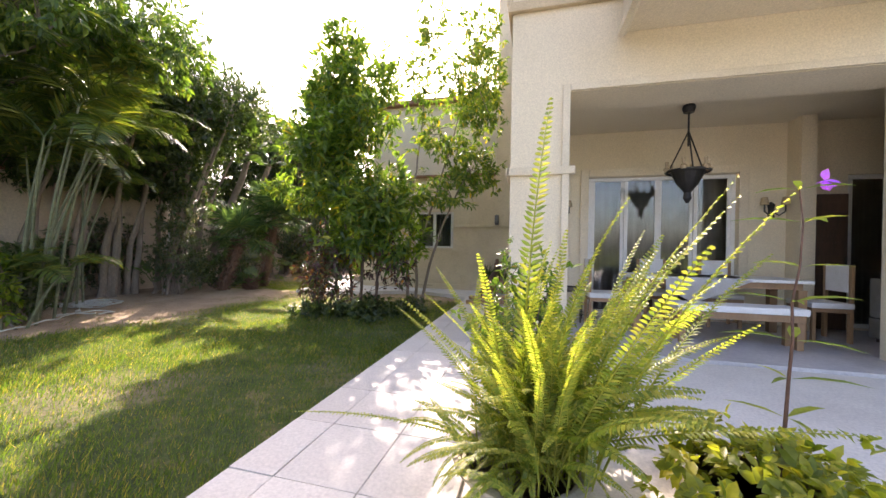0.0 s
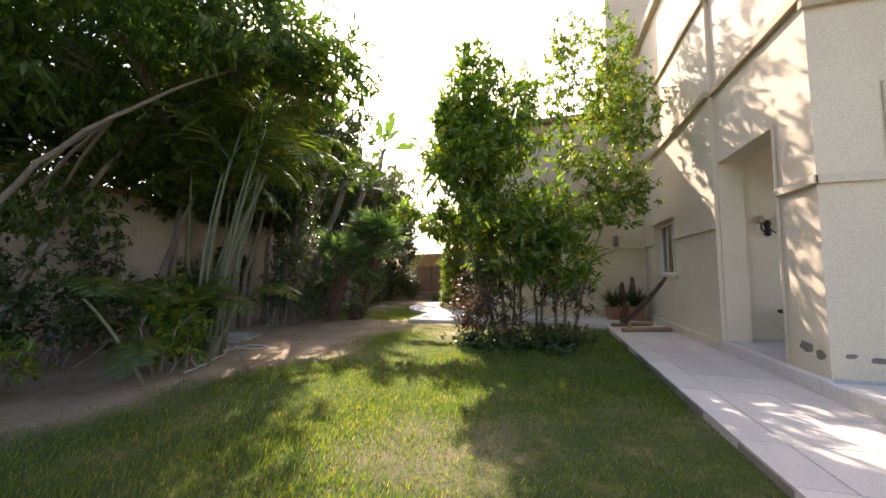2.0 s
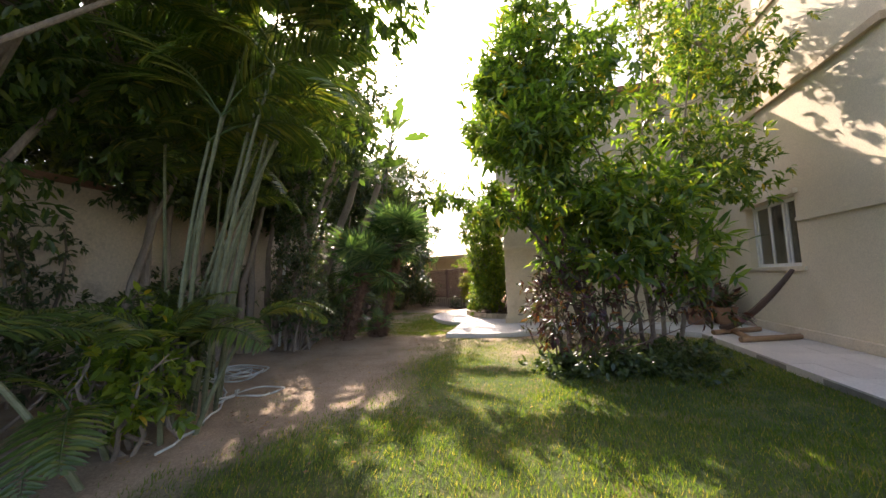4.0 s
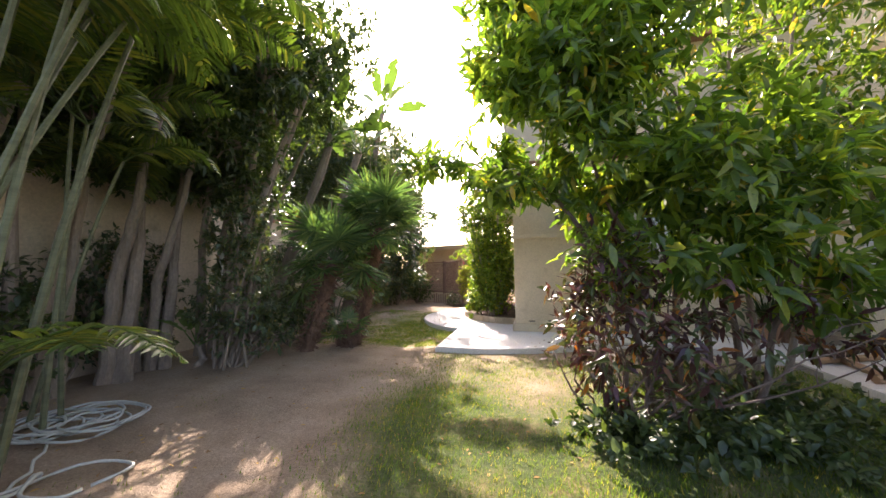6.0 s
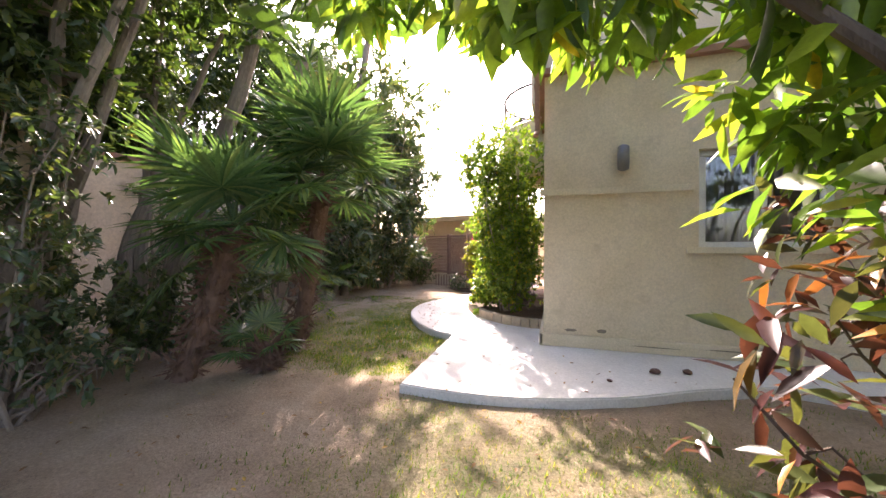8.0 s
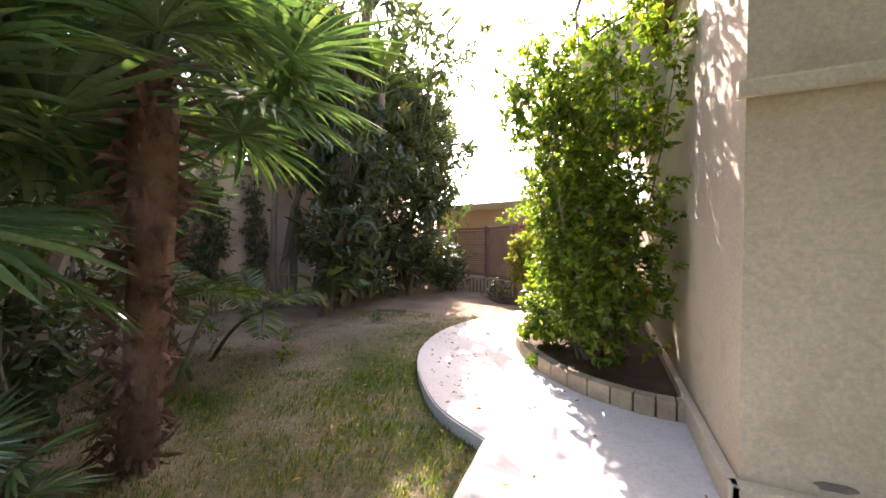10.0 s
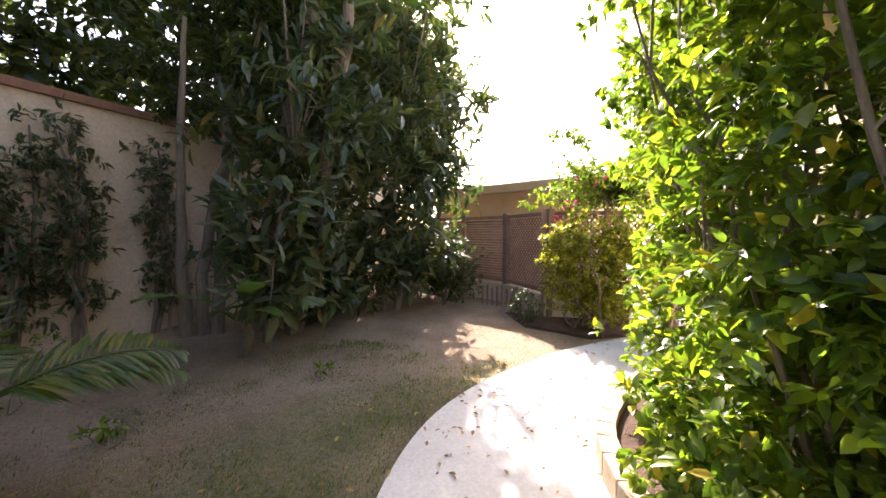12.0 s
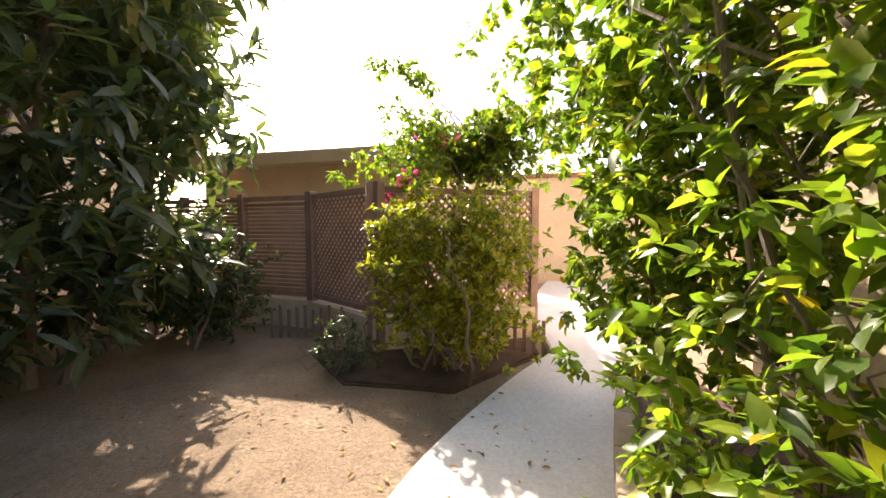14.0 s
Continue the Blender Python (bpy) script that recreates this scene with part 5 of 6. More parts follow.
def fan_palm(base, top, n, scale, label):
    f = grounded("fan_palm", base, label, "palm", "fan palms")
    p = bend(base, top, 10, (0.05, 0, 0))
    part("trunk", tube(bmesh.new(), [Vector((p[0].x, p[0].y, -0.05))] + p[1:], [0.11, 0.10, 0.10, 0.095, 0.10, 0.095, 0.10, 0.10, 0.105, 0.10, 0.08], 12), "palmtrunk", f, "shaggy red-brown trunk")
    c, d = [], []
    for i in range(420):
        t = rng.random()
        a = rng.uniform(0, 6.283)
        q = Vector(base).lerp(Vector(top), t) + Vector((math.cos(a), math.sin(a), 0)) * 0.095
        c.append(q[:])
        d.append((math.cos(a) * 0.6, math.sin(a) * 0.6, rng.uniform(-0.9, 0.9)))
    v, fc = blades(np.array(c), np.array(d), unit(len(c)), rng.uniform(0.08, 0.22, len(c)), 0.035, 0.2, 0.1)
    raw("leaf_sheath", v, fc, "palmtrunk", f)
    for i in range(n):
        el = 75 - 108 * (i / n) ** 0.85 + rng.normal(0, 8)
        o = new("fan_frond", fans[i % 3])
        o.parent, o.matrix_parent_inverse = f, f.matrix_basis.inverted()
        o.matrix_basis = aim(Vector(top) - Vector((0, 0, 0.05)), i * 137.5 + rng.normal(0, 10), el, rng.uniform(-20, 20), scale * rng.uniform(0.85, 1.12))


fan_palm((-6.6, 8.75, 0), (-6.3, 9.1, 1.55), 26, 0.95, "fan palm with a shaggy trunk and stiff shining fronds")
fan_palm((-6.3, 10.0, 0), (-5.75, 9.85, 2.2), 34, 0.98, "taller fan palm with drooping green fronds")
fan_palm((-6.1, 9.25, 0), (-6.05, 9.25, 0.3), 8, 0.45, "young fan palm close to the ground")


# traveller's palms
paddles = [paddle_mesh("paddle_leaf", 1.15, 0.36, "banana"), paddle_mesh("paddle_leaf", 1.0, 0.30, "banana", 0.6), paddle_mesh("paddle_leaf", 1.3, 0.42, "banana", 0.3)]


def banana(base, top, n, label, r=0.11, spread=60, size=1.0):
    b = grounded("banana_plant", base, label, "banana plant", "banana plants")
    p = bend(base, top, 9, (0.05, 0.05, 0), 0.015)
    p[0].z = -0.05
    part("trunk", tube(bmesh.new(), p, [r * (1.1 - 0.05 * k + 0.06 * (k % 2)) for k in range(10)], 10), "bark", b)
    for i in range(n):
        o = new("paddle_leaf", paddles[i % 3])
        o.parent, o.matrix_parent_inverse = b, b.matrix_basis.inverted()
        o.matrix_basis = aim(top, i * 137.5 + rng.normal(0, 15), rng.uniform(70 - spread, 72), rng.uniform(-50, 50), size * rng.uniform(0.5, 0.75))


banana((-9.2, 14.4, 0), (-8.0, 14.9, 7.0), 11, "tall leaning banana plant with a fan of paddle leaves", 0.13, 60, 1.6)
banana((-8.4, 9.6, 0), (-6.9, 10.0, 4.3), 8, "tall leaning banana plant with torn leaves", 0.12, 70, 1.1)
banana((-7.9, 9.8, 0), (-6.5, 10.45, 4.0), 8, "leaning banana plant with paddle leaves", 0.11, 70, 1.1)
banana((-7.9, 10.95, 0), (-7.85, 11.0, 1.7), 6, "young banana plant with a pale slender stem", 0.045, 50, 0.75)
before = set(scene.collection.objects)
banana((-8.7, 13.0, 0), (-8.1, 13.5, 4.3), 8, "tall banana plant with a flaking trunk", 0.10)
banana((-8.2, 12.2, 0), (-8.0, 12.1, 0.5), 7, "young banana plant among the shrubs", 0.06, 70, 0.8)
lay_far(before)
banana((-7.6, 7.6, 0), (-7.55, 7.55, 0.35), 5, "young banana plant at the wall foot", 0.05, 60, 0.6)

# the tree that spreads over the lawn
tree("spreading_tree", (-7.3, 2.4, 0), "spreading tree with long branches over the lawn", [
    [(-7.3, 2.4, -0.05), (-7.1, 2.5, 1.6), (-6.2, 3.0, 3.0), (-4.9, 4.0, 4.2)],
    [(-7.2, 2.3, -0.05), (-7.0, 2.0, 1.8), (-6.3, 1.6, 3.2), (-5.4, 1.4, 4.2)],
    [(-7.35, 2.6, -0.05), (-7.3, 3.4, 2.0), (-6.9, 4.2, 3.6), (-6.2, 5.0, 4.6)]],
    [(-4.9, 4.0, 4.6, 1.2, 1.1, 0.8, 330), (-6.3, 4.6, 5.0, 1.5, 1.4, 1.0, 450), (-5.6, 2.0, 4.6, 1.3, 1.3, 0.8, 300), (-4.3, 5.2, 4.7, 0.9, 1.0, 0.7, 195), (-7.2, 3.0, 4.3, 1.3, 1.6, 1.1, 390), (-7.3, 1.2, 3.4, 0.9, 0.9, 0.9, 180), (-7.4, 3.2, 2.3, 0.6, 0.9, 0.6, 135), (-6.6, 1.8, 3.7, 1.0, 1.2, 0.8, 255), (-6.9, 4.2, 3.6, 0.9, 1.2, 0.8, 255), (-5.3, 3.1, 5.5, 1.4, 1.4, 0.7, 285), (-6.8, 3.0, 5.8, 1.4, 1.8, 0.9, 345), (-8.0, 5.2, 3.6, 0.9, 1.6, 0.9, 200), (-7.6, 2.0, 5.6, 1.2, 1.8, 0.9, 220), (-5.2, 5.6, 5.6, 1.1, 1.1, 0.7, 130), (-7.4, 0.6, 4.8, 1.2, 1.4, 1.1, 285)],
    "leafover", "bark", per=10, length=(0.11, 0.19), ratio=0.30, hang=0.7, twigs=0.45, r=0.055)

# the row of trees along the wall
ROW = [(-8.0, 5.2), (-8.1, 6.1), (-8.0, 6.7), (-8.1, 7.3), (-7.3, 7.8), (-8.1, 8.3), (-8.3, 9.2), (-9.6, 14.0), (-9.7, 15.4), (-9.5, 16.8), (-9.3, 18.2)]
for i, (x, y) in enumerate(ROW):
    lx = x + 0.55 + 0.5 * rng.random()
    ly = y + rng.normal(0.25, 0.25)
    tr = [[(x, y, -0.05), (x + 0.05, y + 0.05, 1.2), (x + 0.3, (y + ly) / 2, 2.5), (lx, ly, 4.2)], [(x + 0.12, y + 0.1, -0.05), (x + 0.05, y + 0.25, 1.5), (x + 0.15, y + 0.3, 3.0), (x + 0.3, y + 0.35, 4.3)]]
    if i % 2:
        tr.append([(x - 0.1, y - 0.15, -0.05), (x + 0.02, y - 0.25, 1.7), (x + 0.4, y - 0.35, 3.8)])
    tree("wall_tree", (x, y, 0), "slender pale-barked tree with a dark crown along the wall", tr,
         [(x + 0.5, y + 0.2, 4.7, 1.25, 1.0, 1.15, 270), (x + 0.2, y, 5.9, 1.1, 1.0, 1.0, 160), (x - 0.1, y + 0.1, 3.4, 0.85, 0.8, 0.85, 230)] + ([(x - 0.1, y + 0.4, 2.8, 0.45, 0.6, 0.4, 90)] if i < 7 else []),
         "leafdark", "bark", group="trees along the wall", per=9, length=(0.09, 0.16), ratio=0.38, hang=0.2, twigs=0.25, r=0.085 + 0.03 * rng.random())
tree("leaning_tree", (-7.7, 8.25, 0), "thick pale trunk leaning over the garden", [[(-7.7, 8.25, -0.05), (-7.55, 8.3, 1.4), (-7.15, 8.45, 2.8), (-6.4, 8.7, 4.8)]],
     [(-6.3, 8.7, 5.5, 1.1, 1.1, 0.8, 190), (-6.9, 8.4, 4.7, 0.8, 0.8, 0.6, 100), (-7.1, 9.8, 5.0, 1.0, 0.9, 0.8, 170), (-6.8, 9.5, 5.8, 0.9, 0.8, 0.7, 120)], "leafdark", "bark", per=9, length=(0.10, 0.17), ratio=0.36, r=0.11)

# loquats and shrubs on the far left
before = set(scene.collection.objects)
tree("loquat_tree", (-8.7, 12.7, 0), "loquat tree with long ribbed grey-green leaves", [[(-8.7, 12.7, -0.05), (-8.6, 12.75, 0.9), (-8.4, 12.9, 2.2)], [(-8.55, 12.6, -0.05), (-8.2, 12.5, 1.0), (-8.0, 12.6, 1.7)]],
     [(-8.35, 12.7, 1.5, 0.95, 0.9, 0.75, 86), (-8.35, 13.0, 2.7, 1.05, 1.1, 0.95, 129), (-7.9, 12.4, 0.85, 0.6, 0.5, 0.45, 33), (-8.5, 13.3, 3.7, 0.9, 0.9, 0.7, 93), (-8.6, 13.3, 0.9, 0.8, 0.7, 0.7, 79), (-8.9, 12.9, 4.9, 1.1, 1.1, 0.8, 93), (-8.0, 12.7, 5.5, 1.6, 1.6, 0.9, 79)], "leafblue", "bark", "tree", "loquat trees", per=10, length=(0.18, 0.30), ratio=0.29, hang=0.15, r=0.05)
tree("loquat_tree", (-8.9, 14.7, 0), "loquat tree with long ribbed grey-green leaves", [[(-8.9, 14.7, -0.05), (-8.8, 14.7, 1.1), (-8.5, 14.7, 2.6)], [(-8.75, 14.85, -0.05), (-8.4, 15.0, 1.3), (-8.1, 15.1, 2.4)]],
     [(-8.55, 14.5, 2.2, 1.0, 1.0, 1.1, 136), (-8.35, 15.1, 3.3, 1.15, 1.0, 1.1, 151), (-8.2, 15.5, 2.2, 0.7, 0.6, 0.75, 64), (-8.9, 14.8, 4.6, 1.0, 1.0, 0.7, 93), (-8.6, 14.5, 0.95, 0.85, 0.8, 0.8, 93), (-8.5, 15.4, 1.1, 0.75, 0.6, 0.75, 64), (-8.7, 15.6, 4.2, 1.0, 1.0, 0.9, 100), (-8.3, 14.9, 5.6, 1.4, 1.5, 0.9, 79)], "leafblue", "bark", "tree", "loquat trees", per=10, length=(0.18, 0.30), ratio=0.29, hang=0.15, r=0.055)
shrub("dark_shrub", (-9.2, 13.6, 0), "dense dark shrub under the loquats", [(-9.1, 13.6, 0.8, 0.6, 0.9, 0.85, 230), (-9.3, 14.8, 0.9, 0.6, 0.8, 0.9, 200)], "leafdark", 8, per=9, length=(0.07, 0.13))
shrub("dark_shrub", (-9.6, 16.0, 0), "dense dark shrub in the far corner", [(-9.6, 16.0, 0.9, 0.9, 0.7, 1.0, 240)], "leafdark", 8, per=9, length=(0.07, 0.13))
shrub("dark_shrub", (-8.55, 16.05, 0), "rounded dark green shrub by the fence", [(-8.5, 15.95, 0.75, 0.66, 0.5, 0.8, 420)], "leafdark", 8, per=9, length=(0.05, 0.09))
shrub("golden_shrub", (-5.75, 15.8, 0.03), "rounded golden-leaved duranta shrub", [(-5.75, 15.8, 0.85, 0.76, 0.55, 0.72, 1000), (-5.4, 15.9, 1.15, 0.45, 0.4, 0.42, 330), (-6.1, 15.75, 1.2, 0.4, 0.36, 0.36, 240), (-5.6, 15.7, 0.45, 0.7, 0.45, 0.35, 260)], "leafgold", 14, 0.013, per=12, length=(0.035, 0.065), ratio=0.45, hang=0.0)
shrub("grey_shrub", (-6.65, 15.55, 0.02), "small grey-green shrub beside the golden one", [(-6.6, 15.5, 0.28, 0.32, 0.25, 0.26, 120)], "leafblue", 6, 0.006, per=8, length=(0.03, 0.06))


def bougainvillea():
    b = grounded("bougainvillea", (-5.6, 16.6, 0), "bougainvillea with magenta flowers trained over the fence", "climber")
    bm = bmesh.new()
    tube(bm, bend((-5.5, 16.75, -0.03), (-5.6, 16.65, 1.8), 6, (0.05, 0, 0), 0.02), [0.03 - 0.002 * k for k in range(7)], 7)
    c = []
    for k in range(60):
        a = Vector((-5.6 + rng.normal(0, 0.2), 16.62, 1.75))
        e = Vector((rng.uniform(-7.4, -4.6), 16.4 + rng.normal(0.15, 0.25), rng.uniform(1.45, 2.4)))
        if k > 54:
            e = Vector((rng.uniform(-6.8, -5.0), 16.3, rng.uniform(2.8, 3.3)))
        p = bend(a, e, 6, (0, -0.1, 0.28), 0.03)
        tube(bm, p, [0.010, 0.009, 0.008, 0.007, 0.005, 0.004, 0.003], 4)
        part("stem", bm, "bark", b)
        bm = bmesh.new()
        c += [(q.x, q.y, q.z, 0.13, 0.13, 0.10, 5) for q in (p[2:] if k < 55 else p[4:])]
    bm.free()
    foliage("leaves", c, "leafhedge", b, 7, (0.045, 0.085), 0.55, 0.1)
    foliage("flowers", [(-6.45, 16.2, 1.55, 0.14, 0.1, 0.12, 14), (-5.9, 16.3, 2.15, 0.3, 0.15, 0.15, 9), (-5.0, 16.5, 2.5, 0.3, 0.2, 0.2, 9), (-6.25, 16.2, 1.75, 0.1, 0.1, 0.1, 10)], "pink", b, 6, (0.03, 0.05), 0.8, 0.0, label="magenta bracts")["kind"] = "stuff"


bougainvillea()
lay_far(before)
shrub("grey_green_shrub", (-7.0, 7.7, 0), "dense tall grey-green shrub beneath the wall trees", [(-7.0, 7.7, 1.1, 0.75, 0.6, 1.0, 360), (-7.05, 7.8, 2.1, 0.65, 0.6, 0.6, 170), (-6.75, 8.1, 0.6, 0.4, 0.4, 0.5, 90)], "leafblue", 22, per=9, length=(0.06, 0.11))
shrub("leafy_shrub", (-5.65, 3.75, 0), "light green leafy shrub at the foot of the palms", [(-5.6, 3.75, 0.6, 0.42, 0.4, 0.6, 120)], "leafhedge", 8, per=8, length=(0.08, 0.14), ratio=0.42)
shrub("dark_shrub", (-6.1, 4.35, 0), "dense dark shrub at the foot of the palms", [(-6.05, 4.4, 0.7, 0.5, 0.45, 0.7, 240), (-6.4, 4.2, 0.6, 0.45, 0.45, 0.6, 110)], "leafdark", 10, per=9, length=(0.06, 0.11))
shrub("leafy_shrub", (-7.3, 3.4, 0), "dark leafy shrub against the wall", [(-7.4, 3.3, 0.8, 0.6, 0.8, 0.8, 170), (-7.9, 4.6, 0.7, 0.4, 0.7, 0.7, 100)], "leafdark", 8, per=8, length=(0.08, 0.14))
shrub("dark_shrub", (-7.9, 1.6, 0), "dense dark shrub against the boundary wall", [(-7.9, 1.6, 0.9, 0.5, 0.9, 0.9, 200), (-7.7, 2.8, 1.3, 0.5, 0.8, 0.7, 150), (-8.0, 5.6, 0.8, 0.5, 0.8, 0.8, 150)], "leafdark", 9, per=9, length=(0.08, 0.14))
shrub("dark_shrub", (-7.25, 9.2, 0), "dark undergrowth behind the fan palms", [(-7.3, 8.9, 0.6, 0.5, 0.5, 0.6, 170), (-7.2, 9.8, 0.6, 0.5, 0.5, 0.6, 150)], "leafdark", 6, per=9, length=(0.06, 0.12))
shrub("leafy_shrub", (-6.3, 2.2, 0), "low leafy shrub on bare earth", [(-6.3, 2.2, 0.4, 0.7, 0.6, 0.42, 130)], "leafhedge", 7, per=8, length=(0.06, 0.12))

for wx, wy, wh in ((-8.05, 11.6, 0.32), (-8.7, 12.0, 0.26), (-9.3, 11.4, 0.3), (-9.4, 12.5, 0.35), (-7.6, 12.2, 0.16), (-9.0, 10.6, 0.3), (-6.9, 11.6, 0.12), (-7.1, 13.6, 0.14)):
    shrub("weed", (wx, wy, 0), "small scrubby weed growing on bare earth", [(wx, wy, wh * 0.75, wh * 0.55, wh * 0.55, wh * 0.5, 9)], "leafhedge", 4, 0.004, per=5, length=(0.04, 0.08), category="weed", group="weeds on the earth", spread_r=0.03)


def vine(x, y, w, h, label):
    """A climber on the far boundary wall."""
    v = grounded("climbing_vine", (x, y, 0), label, "climber", "wall climbers")
    cl = []
    for k in range(4):
        u = rng.uniform(-w, w) * 0.5
        e = Vector((x + u * -0.23, y + u * 0.97, h * rng.uniform(0.7, 1.0)))
        p = bend((x + rng.normal(0, 0.05), y + rng.normal(0, 0.05), -0.03), e, 7, (0.03, 0.1, 0), 0.03)
        bm = tube(bmesh.new(), p, [0.030 - 0.0027 * i for i in range(8)], 6)
        part("stem", bm, "bark", v)
        cl += [(q.x, q.y, q.z, 0.17, 0.26, 0.22, 9) for q in p[2:]]
    foliage("leaves", cl, "leafblue", v, 7, (0.06, 0.12), 0.40, 0.45)


for x, y, w, h in ((-10.2, 10.9, 0.8, 2.8), (-10.2, 11.75, 0.9, 2.8), (-10.2, 12.4, 0.7, 2.5), (-10.2, 12.95, 0.9, 2.7), (-10.2, 13.8, 0.8, 2.5), (-8.35, 7.0, 0.9, 2.2), (-8.4, 4.4, 1.2, 2.3), (-8.45, 6.4, 1.2, 1.9), (-8.45, 7.4, 0.9, 1.7)):
    vine(x, y, w, h, "leafy climber on the boundary wall")


# dark trees of the neighbours behind the boundary wall
nb = [(-10.0 - (1.6 if y > 8 else 0), y, 3.6, 1.0, 1.3, 1.9, 260) for y in np.arange(-6, 20.5, 1.5)] + [(-10.2 - (1.6 if y > 8 else 0), y + 0.7, 5.6, 1.1, 1.2, 1.3, 170) for y in np.arange(-6, 20.5, 1.5)]
nb += [(-9.7 - (1.6 if y > 8 else 0), y, 7.2, 1.3, 1.3, 1.2, 170) for y in np.arange(-4, 20.5, 1.6)] + [(-9.4, y, 4.3, 0.7, 1.0, 1.3, 210) for y in np.arange(-4, 8.1, 1.5)]
nb += [(x, y, z, 1.5, 1.5, 1.7, 210) for x, y in ((-13.0, 18.0), (-11.8, 20.0), (-11.0, 22.0), (-12.5, 23.0), (-14.0, 20.5)) for z in (4.0, 6.4)]
tagged(foliage("neighbour_trees", nb, "leafdark", None, 8, (0.16, 0.28), 0.42, 0.2, shell=0.35), "dense dark trees behind the boundary wall", "trees", kind="stuff")


# ---- small things ----
def hose(x, y, r, n, label):
    pts = []
    for i in range(n * 22):
        a = i * 6.2832 / 22
        k = i / (n * 22)
        rr = r * (0.75 + 0.3 * math.sin(3.1 * k * n + 1) + 0.1 * math.sin(i * 0.37))
        pts.append((x + rr * math.cos(a) + 0.18 * math.sin(k * 9), y + rr * 0.9 * math.sin(a) + 0.12 * math.cos(k * 7), 0.045 + 0.05 * k + 0.012 * math.sin(i)))
    t = grounded("garden_hose", (x, y, 0), label, "hose", "hoses")
    part("coil", tube(bmesh.new(), pts, 0.011, 6), "hose", t, smooth=True)


hose(-6.75, 5.65, 0.40, 9, "pale garden hose in a loose coil on bare earth")
hose(-5.75, 4.95, 0.3, 2, "pale garden hose lying in loops on the ground")
h2 = grounded("hose_end", (-5.6, 4.2, 0), "pale hose end running along the earth", "hose", "hoses")
part("hose", tube(bmesh.new(), bend((-6.5, 5.4, 0.04), (-5.3, 3.7, 0.03), 14, (0.2, 0.1, 0), 0.01), 0.011, 6), "hose", h2)
pl = grounded("white_pole", (-7.75, 8.0, 0), "white plastic pipe standing by the wall", "pipe")
part("pipe", tube(bmesh.new(), [(-7.75, 8.0, -0.05), (-7.62, 8.02, 1.85)], 0.03, 10), "hose", pl)
for x, y, s in ((-2.15, 10.12, 0.05), (-1.85, 10.2, 0.045), (-2.6, 9.75, 0.025), (-1.5, 10.05, 0.025)):
    b = bmesh.new()
    bmesh.ops.create_icosphere(b, subdivisions=2, radius=s)
    for v in b.verts:
        v.co *= 1 + 0.35 * noise.noise(v.co * 30 + Vector((x * 9, y, 0)))
        v.co.z *= 0.5
    bmesh.ops.translate(b, vec=(x, y, PZ + s * 0.42), verts=b.verts)
    tagged(part("rubble", b, "rust"), "small brown lump of rubble on the path", "rubble", "rubble on the path")


def scatter(n, x0, x1, y0, y1):
    return np.stack([rng.uniform(x0, x1, n), rng.uniform(y0, y1, n)], 1)


def off_path(p):
    """True where no paving or terrace covers the earth."""
    def inside(poly):
        c = np.zeros(len(p), bool)
        for (ax, ay), (bx, by) in zip(poly, poly[1:] + poly[:1]):
            s = ((ay > p[:, 1]) != (by > p[:, 1])) & (p[:, 0] < (bx - ax) * (p[:, 1] - ay) / (by - ay + 1e-9) + ax)
            c ^= s
        return c
    return ~inside(pad) & (p[:, 0] < 0.44) & ~((p[:, 0] > -3.3) & (p[:, 1] > 10.7)) & ~inside(bed)


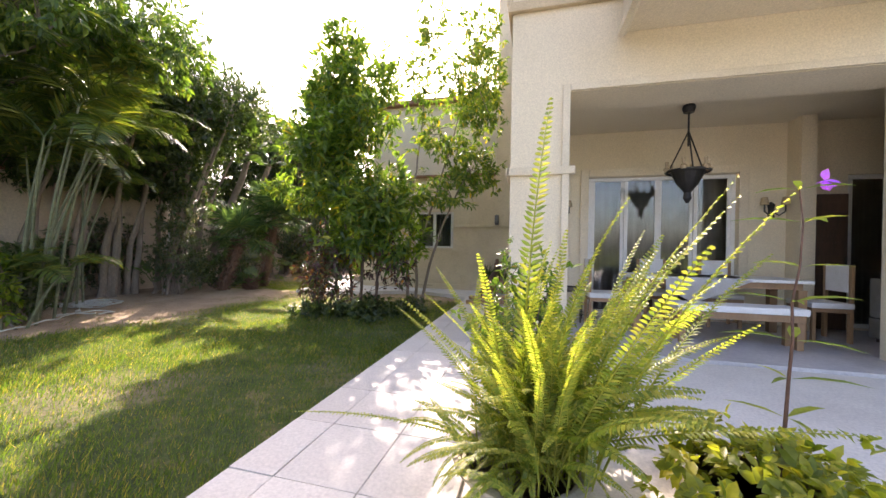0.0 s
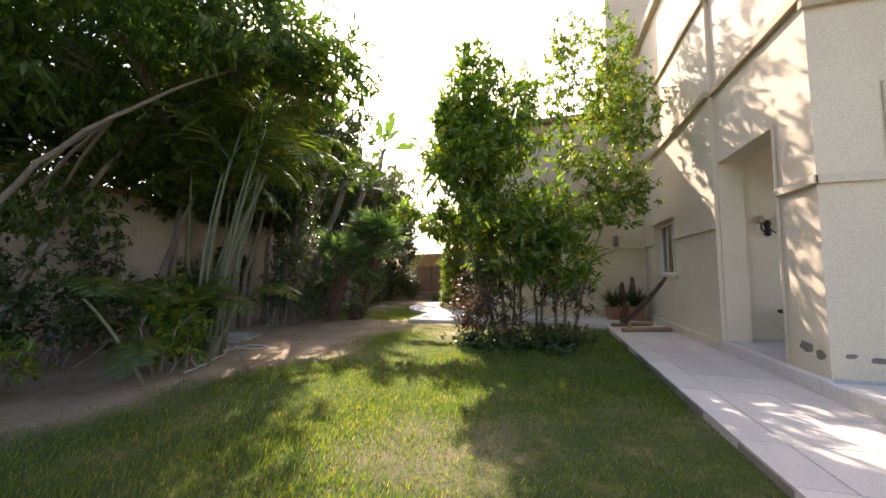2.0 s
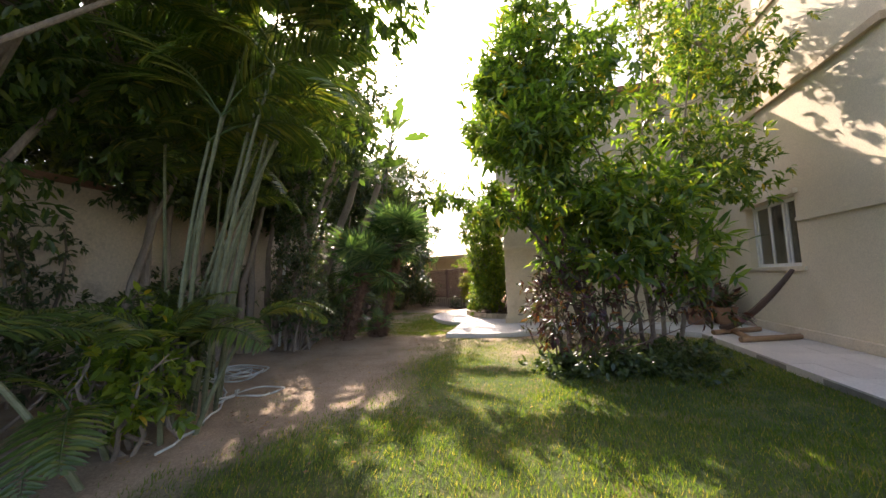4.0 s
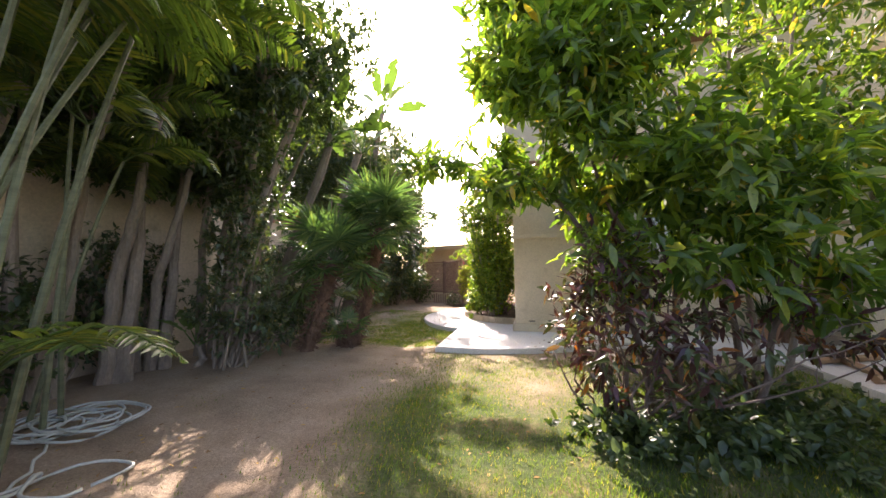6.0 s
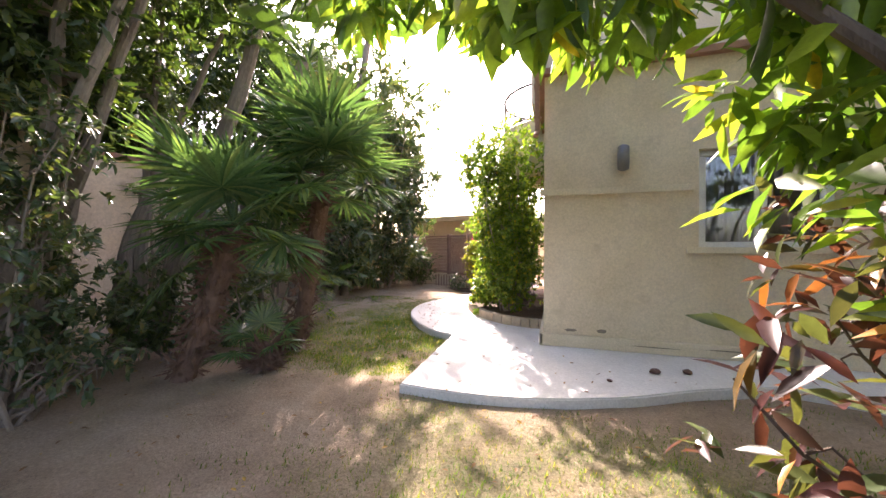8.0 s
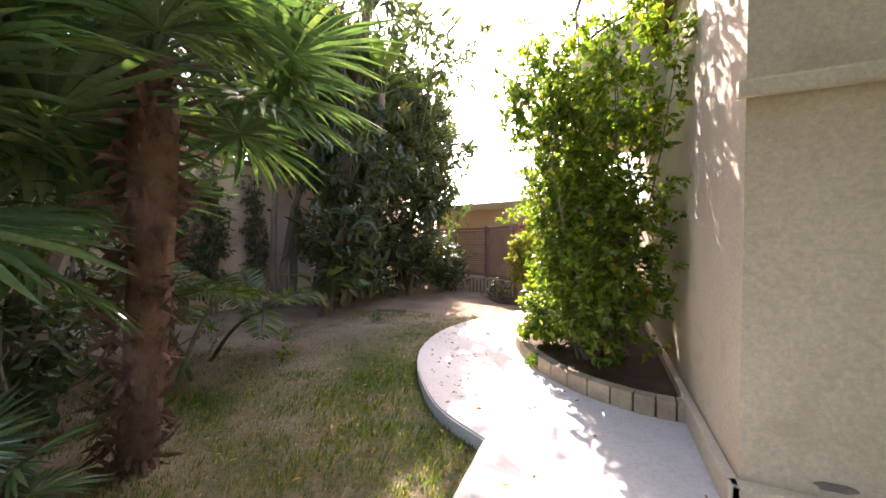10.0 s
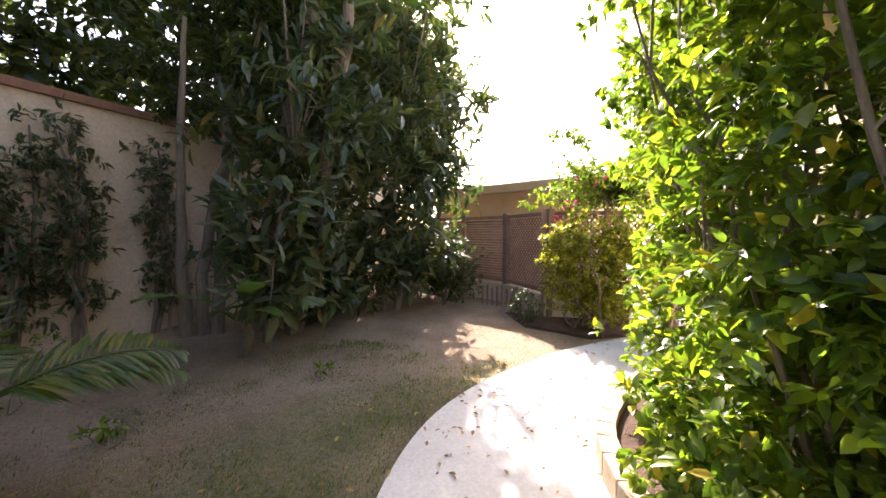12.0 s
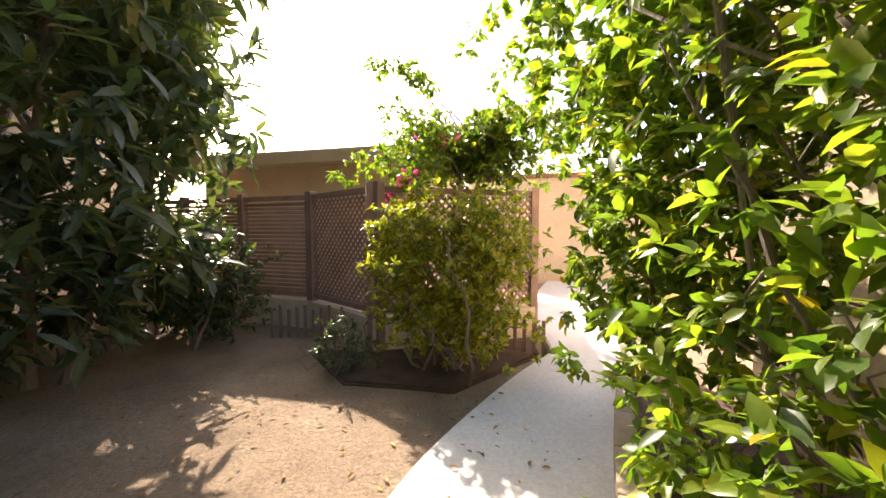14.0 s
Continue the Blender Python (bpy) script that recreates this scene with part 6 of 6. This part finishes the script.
def grass():
    heart = scatter(420, -8.0, -4.5, 9.4, 14.6)
    tufts = np.repeat(heart, 38, 0) + rng.normal(0, 0.055, (420 * 38, 2))
    p = np.concatenate([scatter(190000, -6.5, 0.45, -0.5, 9.9), scatter(46000, -8.2, -4.4, 9.2, 15.0), tufts, scatter(26000, -4.6, 0.4, 0.8, 5.0)])
    p = p[off_path(p)]
    w = turf_at(p[:, 0], p[:, 1])
    near = np.zeros(len(p), bool)
    q = np.flatnonzero(p[:, 1] > 9.3)
    for h in heart:
        near[q] |= np.abs(p[q] - h).max(1) < 0.12
    w = np.where(near & (p[:, 1] > 9.3), np.maximum(w, 0.45), w)
    k = rng.random(len(p)) < np.where(near, np.maximum(w ** 1.5, 0.7 * (p[:, 1] > 9.3)), w ** 1.5)
    p, w = p[k], w[k]
    n = len(p)
    a = rng.uniform(0, 6.283, n)
    h = rng.uniform(0.018, 0.05, n) * (0.6 + 0.5 * w)
    lean = np.stack([np.cos(a * 1.7), np.sin(a * 1.7)], 1) * (h * rng.uniform(0.2, 0.9, n))[:, None]
    side = np.stack([np.cos(a), np.sin(a)], 1) * 0.0045
    v = np.empty((n, 3, 3))
    v[:, 0, :2], v[:, 1, :2], v[:, 2, :2] = p - side, p + side, p + lean
    v[:, :2, 2] = -0.012
    v[:, 2, 2] = h
    ob = raw("lawn_grass", v.reshape(-1, 3), np.arange(3 * n).reshape(-1, 3), "grass")
    tagged(ob, "short patchy lawn grass", "grass", kind="stuff")


def litter():
    p = np.concatenate([scatter(900, -8.0, -2.5, 3.5, 14.5), scatter(1100, -8.5, -4.5, 9.5, 16.0), scatter(50, -5.0, -1.0, 9.2, 15.5), scatter(160, -7.5, -5.0, 1.0, 5.0)])
    n = len(p)
    z = np.where(off_path(p), 0.012, PZ + 0.006)
    a = rng.uniform(0, 6.283, n)
    L = rng.uniform(0.02, 0.055, n)
    v, f = blades(np.column_stack([p, z]), np.column_stack([np.cos(a), np.sin(a), rng.normal(0.05, 0.1, n)]), np.tile([0, 0, 1.0], (n, 1)) + rng.normal(0, 0.25, (n, 3)), L, L * 0.45, 0.25, 0.0)
    v[:, 2] = np.maximum(v[:, 2], 0.004)
    tagged(raw("fallen_leaves", v, f, "litter"), "dry fallen leaves scattered on earth and path", "leaf litter", kind="stuff")


grass()
litter()

# side paving slabs, one by one
paving = tagged(new("pavement_side"), "pale stone slabs along the house", "pavement", kind="structure")
slabs = {}
y = -6.9
while y < 9.15:
    for x0, x1 in ((0.45, 0.74), (0.746, 1.24), (1.246, 1.70)):
        L = min(0.6, 9.21 - y)
        key = (round(x1 - x0, 3), round(L, 2))
        if key not in slabs:
            me = bpy.data.meshes.new("slab")
            bm = boxed(0, key[0], 0, L - 0.006, -0.10, 0, 0.004)
            bm.to_mesh(me)
            bm.free()
            me.materials.append(M["slab"])
            slabs[key] = me
        o = new("slab", slabs[key])
        o.parent = paving
        o.matrix_basis = pose(x0, y, PZ + rng.uniform(-0.002, 0.002), rng.normal(0, 0.08), rng.normal(0, 0.08), 0)
    y += 0.6
